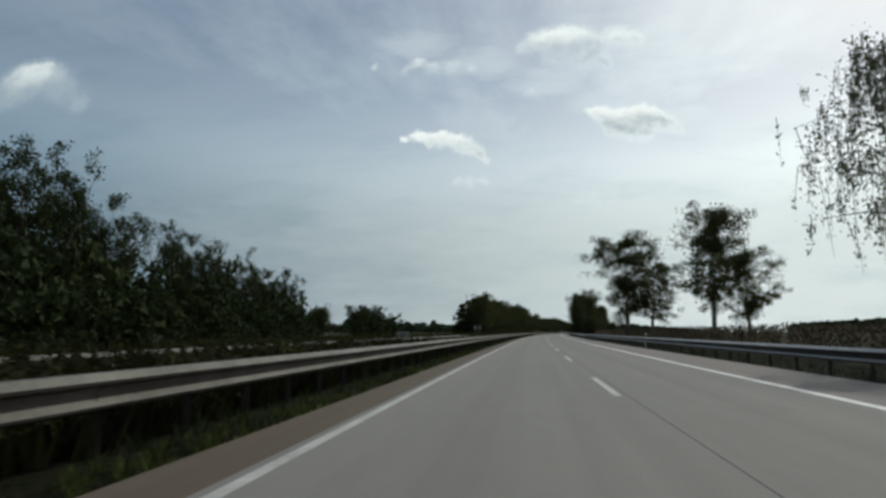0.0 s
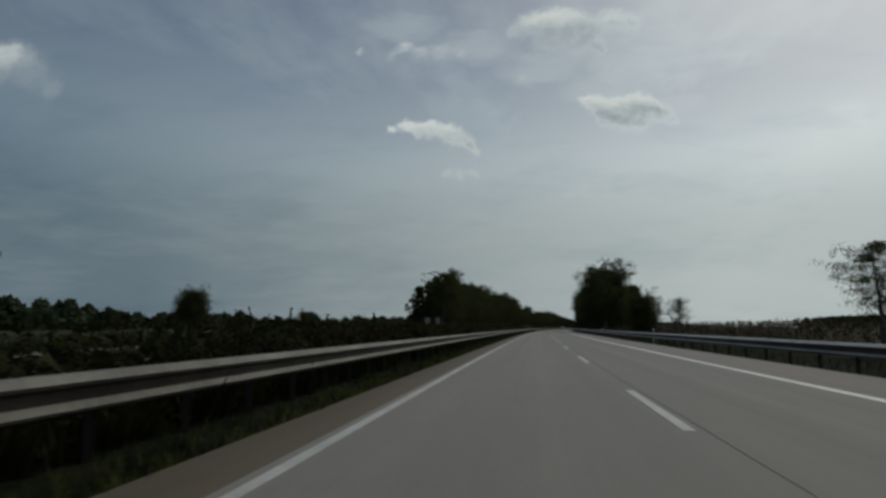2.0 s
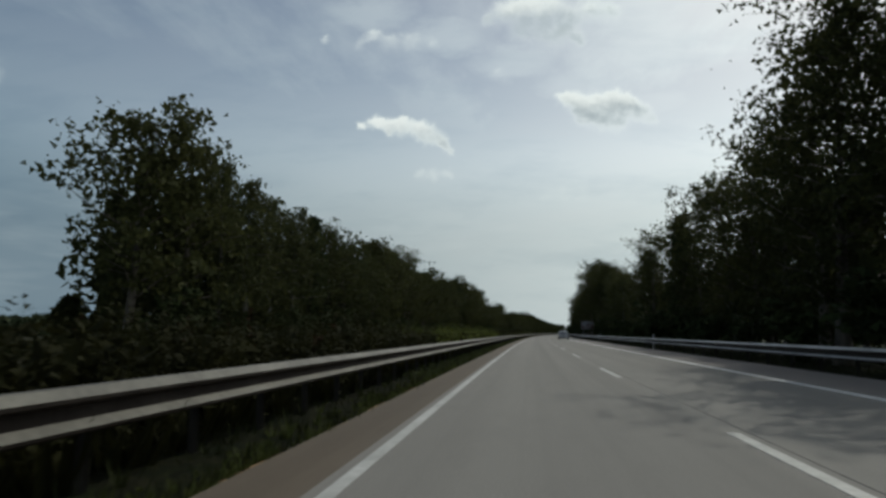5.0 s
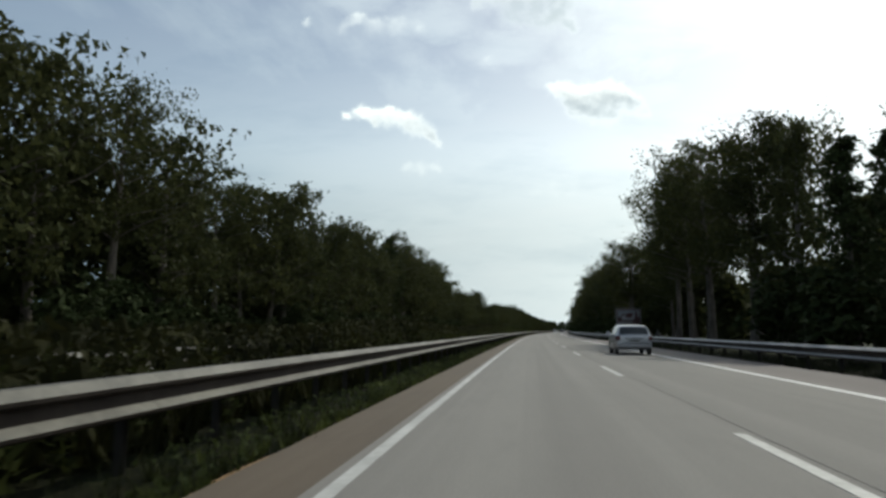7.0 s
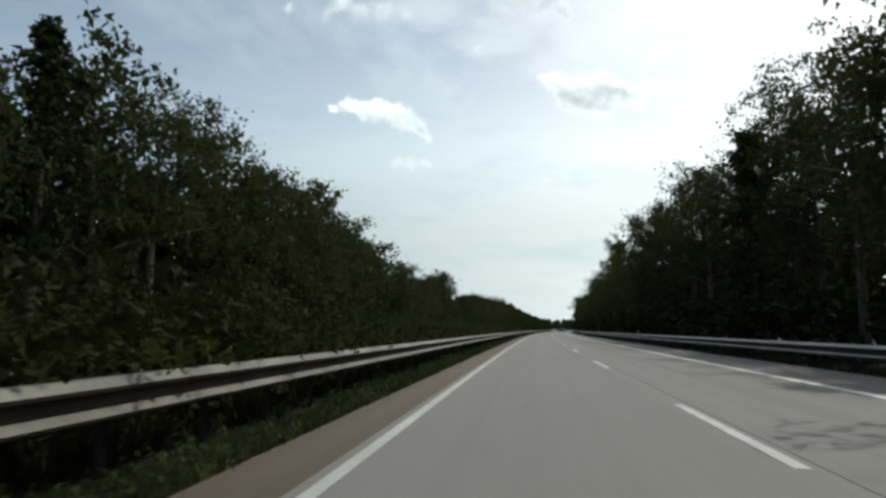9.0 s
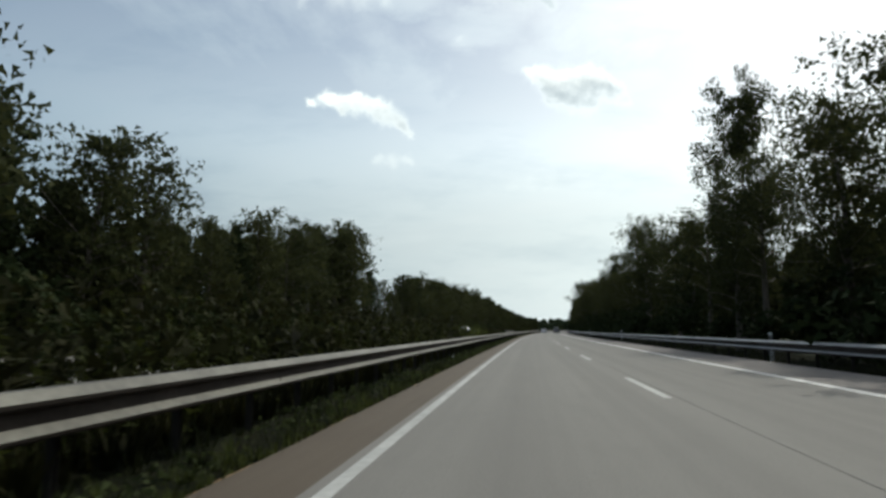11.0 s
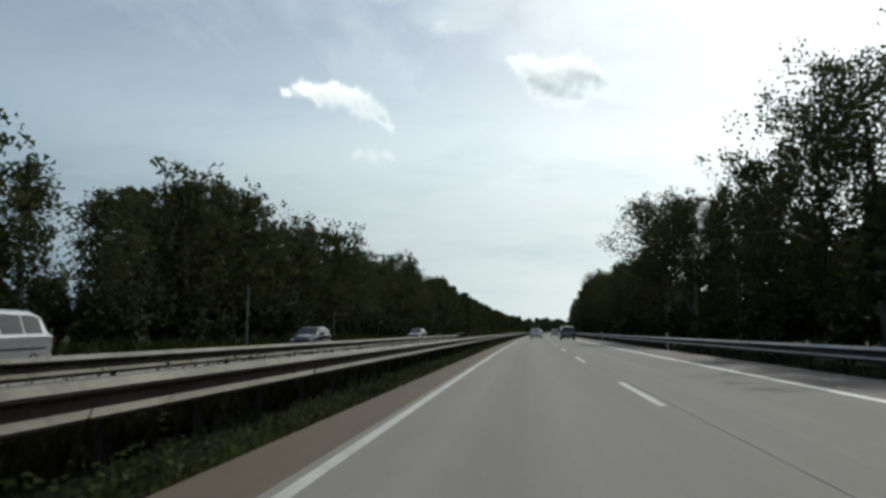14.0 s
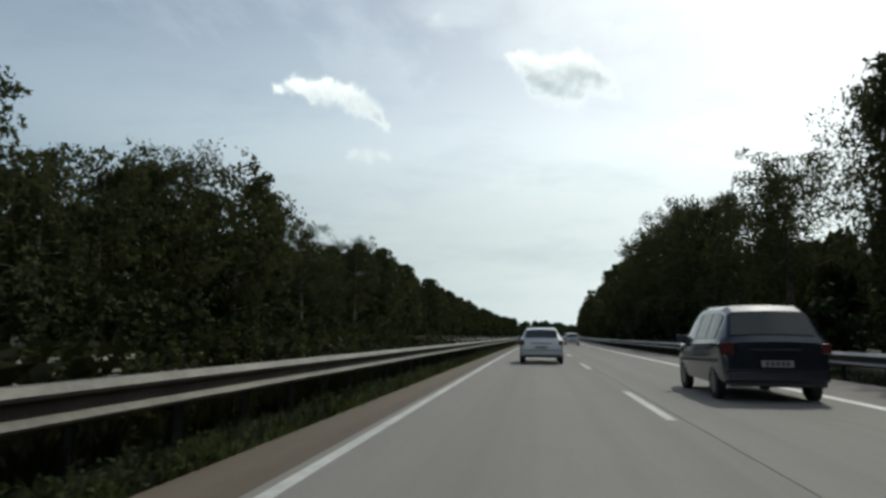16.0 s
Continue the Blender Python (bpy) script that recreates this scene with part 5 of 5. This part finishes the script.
flat(panel, "roof", [(0.5, 2.85), (1.02, 2.95), (1.0, 3.1), (0.62, 3.08)], -0.016, M_ROOF)
flat(panel, "building", [(1.0, 2.38), (2.0, 2.38), (2.0, 2.7), (1.0, 2.7)], -0.012, M_WHITE)
flat(panel, "roof", [(0.98, 2.7), (1.72, 2.62), (1.95, 3.18), (1.25, 3.18)], -0.016, M_ROOF)
flat(panel, "gable", [(1.72, 2.6), (2.12, 2.6), (1.95, 3.14)], -0.018, M_WHITE)
flat(panel, "tower", [(2.15, 2.5), (2.42, 2.5), (2.42, 3.25), (2.28, 3.4), (2.15, 3.25)], -0.014, M_ROOF)
for a, b in ((0.2, 0.72), (0.8, 1.05), (1.12, 1.85)):
    flat(panel, "line_of_print", rect(a, b, 2.02, 2.16), -0.012, M_WHITE)
for x in (0.45, W - 0.45):
    bm = bmesh.new()
    box(bm, x - 0.05, x + 0.05, 0.052, 0.13, -0.4, Z1 - 0.1, 0.008)
    part("post", bm, M_ALU, board)
board.matrix_world = PM(340.0, 11.1, -0.05, 3)

km = tagged(new("distance_sign"), "small white kilometre sign reading 50 in the median, its backlit shade painted grey", "sign")
bm = bmesh.new()
box(bm, -0.25, 0.25, 0, 0.02, 0.76, 1.04, 0.004)
# white plate painted grey for the shade on its backlit face
plate = part("plate", bm, worn("backlit_plate", (0.12, 0.12, 0.115), (0.2, 0.2, 0.19), 6.0, 0.6), km)
bm = bmesh.new()
box(bm, -0.03, 0.03, 0.022, 0.07, -0.15, 1.0, 0.004)
part("post", bm, M_ALU, km)
txt = bpy.data.curves.new("number", "FONT")
txt.body, txt.size, txt.align_x, txt.extrude = "50", 0.26, "CENTER", 0.002
txt.materials.append(M_BAR)
fig = piece("number", txt, plate, Matrix.Translation((0, -0.004, 0.81)) @ Matrix.Rotation(math.pi / 2, 4, "X"), "black figures")
km.matrix_world = PM(25.1, -3.2, 0.0, 4)

M_DELIN = worn("white_plastic", (0.6, 0.6, 0.58), (0.75, 0.75, 0.73), 5.0, 0.5)


def delineator(s, x, side):
    root = tagged(new("delineator_post"), "white plastic roadside post with a black band", "post", "delineator posts")
    bm = bmesh.new()
    box(bm, -0.055, 0.055, -0.05, 0.05, -0.12, 0.92, 0.015)
    shaft = part("shaft", bm, M_DELIN, root)
    bm = bmesh.new()
    box(bm, -0.058, 0.058, -0.053, 0.053, 0.66, 0.82, 0.01)
    band = part("band", bm, M_BAR, shaft, "black band")
    bm = bmesh.new()
    box(bm, -0.02, 0.02, -0.057, -0.05, 0.68, 0.80)
    part("reflector", bm, M_LAMP, band)
    root.matrix_world = PM(s, x)


for i in range(16):
    delineator(27.4 + 38.0 * i - 20, 9.75, 1)

# thin pole at the wood's edge across the road
M_DARKPOLE = worn("dull_steel", (0.07, 0.07, 0.07), (0.12, 0.12, 0.12), 4.0, 0.6, 0.3)
pole = tagged(new("pole"), "thin grey metal pole beyond the far carriageway", "pole")
bm = bmesh.new()
bmesh.ops.create_cone(bm, cap_ends=True, segments=10, radius1=0.09, radius2=0.06, depth=4.4, matrix=Matrix.Translation((0, 0, 2.1)))
part("shaft", bm, M_DARKPOLE, pole)
bm = bmesh.new()
box(bm, -0.16, 0.16, -0.16, 0.16, -0.12, 0.02, 0.02)
part("foot", bm, M_ALU, pole)
pole.matrix_world = PM(541.3, -18.0)

# crumpled paper in the median grass
bm = bmesh.new()
bmesh.ops.create_icosphere(bm, subdivisions=2, radius=0.07)
for q in bm.verts:
    q.co += Vector((random.uniform(-1, 1), random.uniform(-1, 1), random.uniform(-1, 1))) * 0.022
    q.co.z *= 0.55
me = bpy.data.meshes.new("litter")
bm.to_mesh(me)
bm.free()
me.materials.append(M_DELIN)
tagged(new("litter", me), "crumpled white paper lying in the median grass", "litter").matrix_world = PM(425.8, -1.62, 0.02)

# ---- backs of traffic signs beyond the far carriageway ----


def sign_back(s, x, w, z0, z1):
    root = tagged(new("road_sign"), "grey back of a road sign facing the oncoming traffic", "sign", "signs for the oncoming traffic")
    bm = bmesh.new()
    box(bm, -w / 2, w / 2, 0, 0.03, z0, z1, 0.008)
    plate2 = part("plate", bm, M_ALU, root)
    for z in (z0 + 0.2, z1 - 0.2):
        bm = bmesh.new()
        box(bm, -w / 2 + 0.05, w / 2 - 0.05, -0.03, 0.0, z - 0.02, z + 0.02)
        part("stiffener", bm, M_ALU, plate2)
    bm = bmesh.new()
    box(bm, -0.035, 0.035, -0.075, -0.03, -0.3, z1 - 0.05, 0.006)
    part("post", bm, M_ALU, root)
    root.matrix_world = PM(s, x)


sign_back(189.1, -19.0, 0.72, 1.82, 2.75)
sign_back(191.0, -19.0, 0.69, 1.75, 2.73)
sign_back(200.3, -19.0, 0.77, 1.71, 2.91)
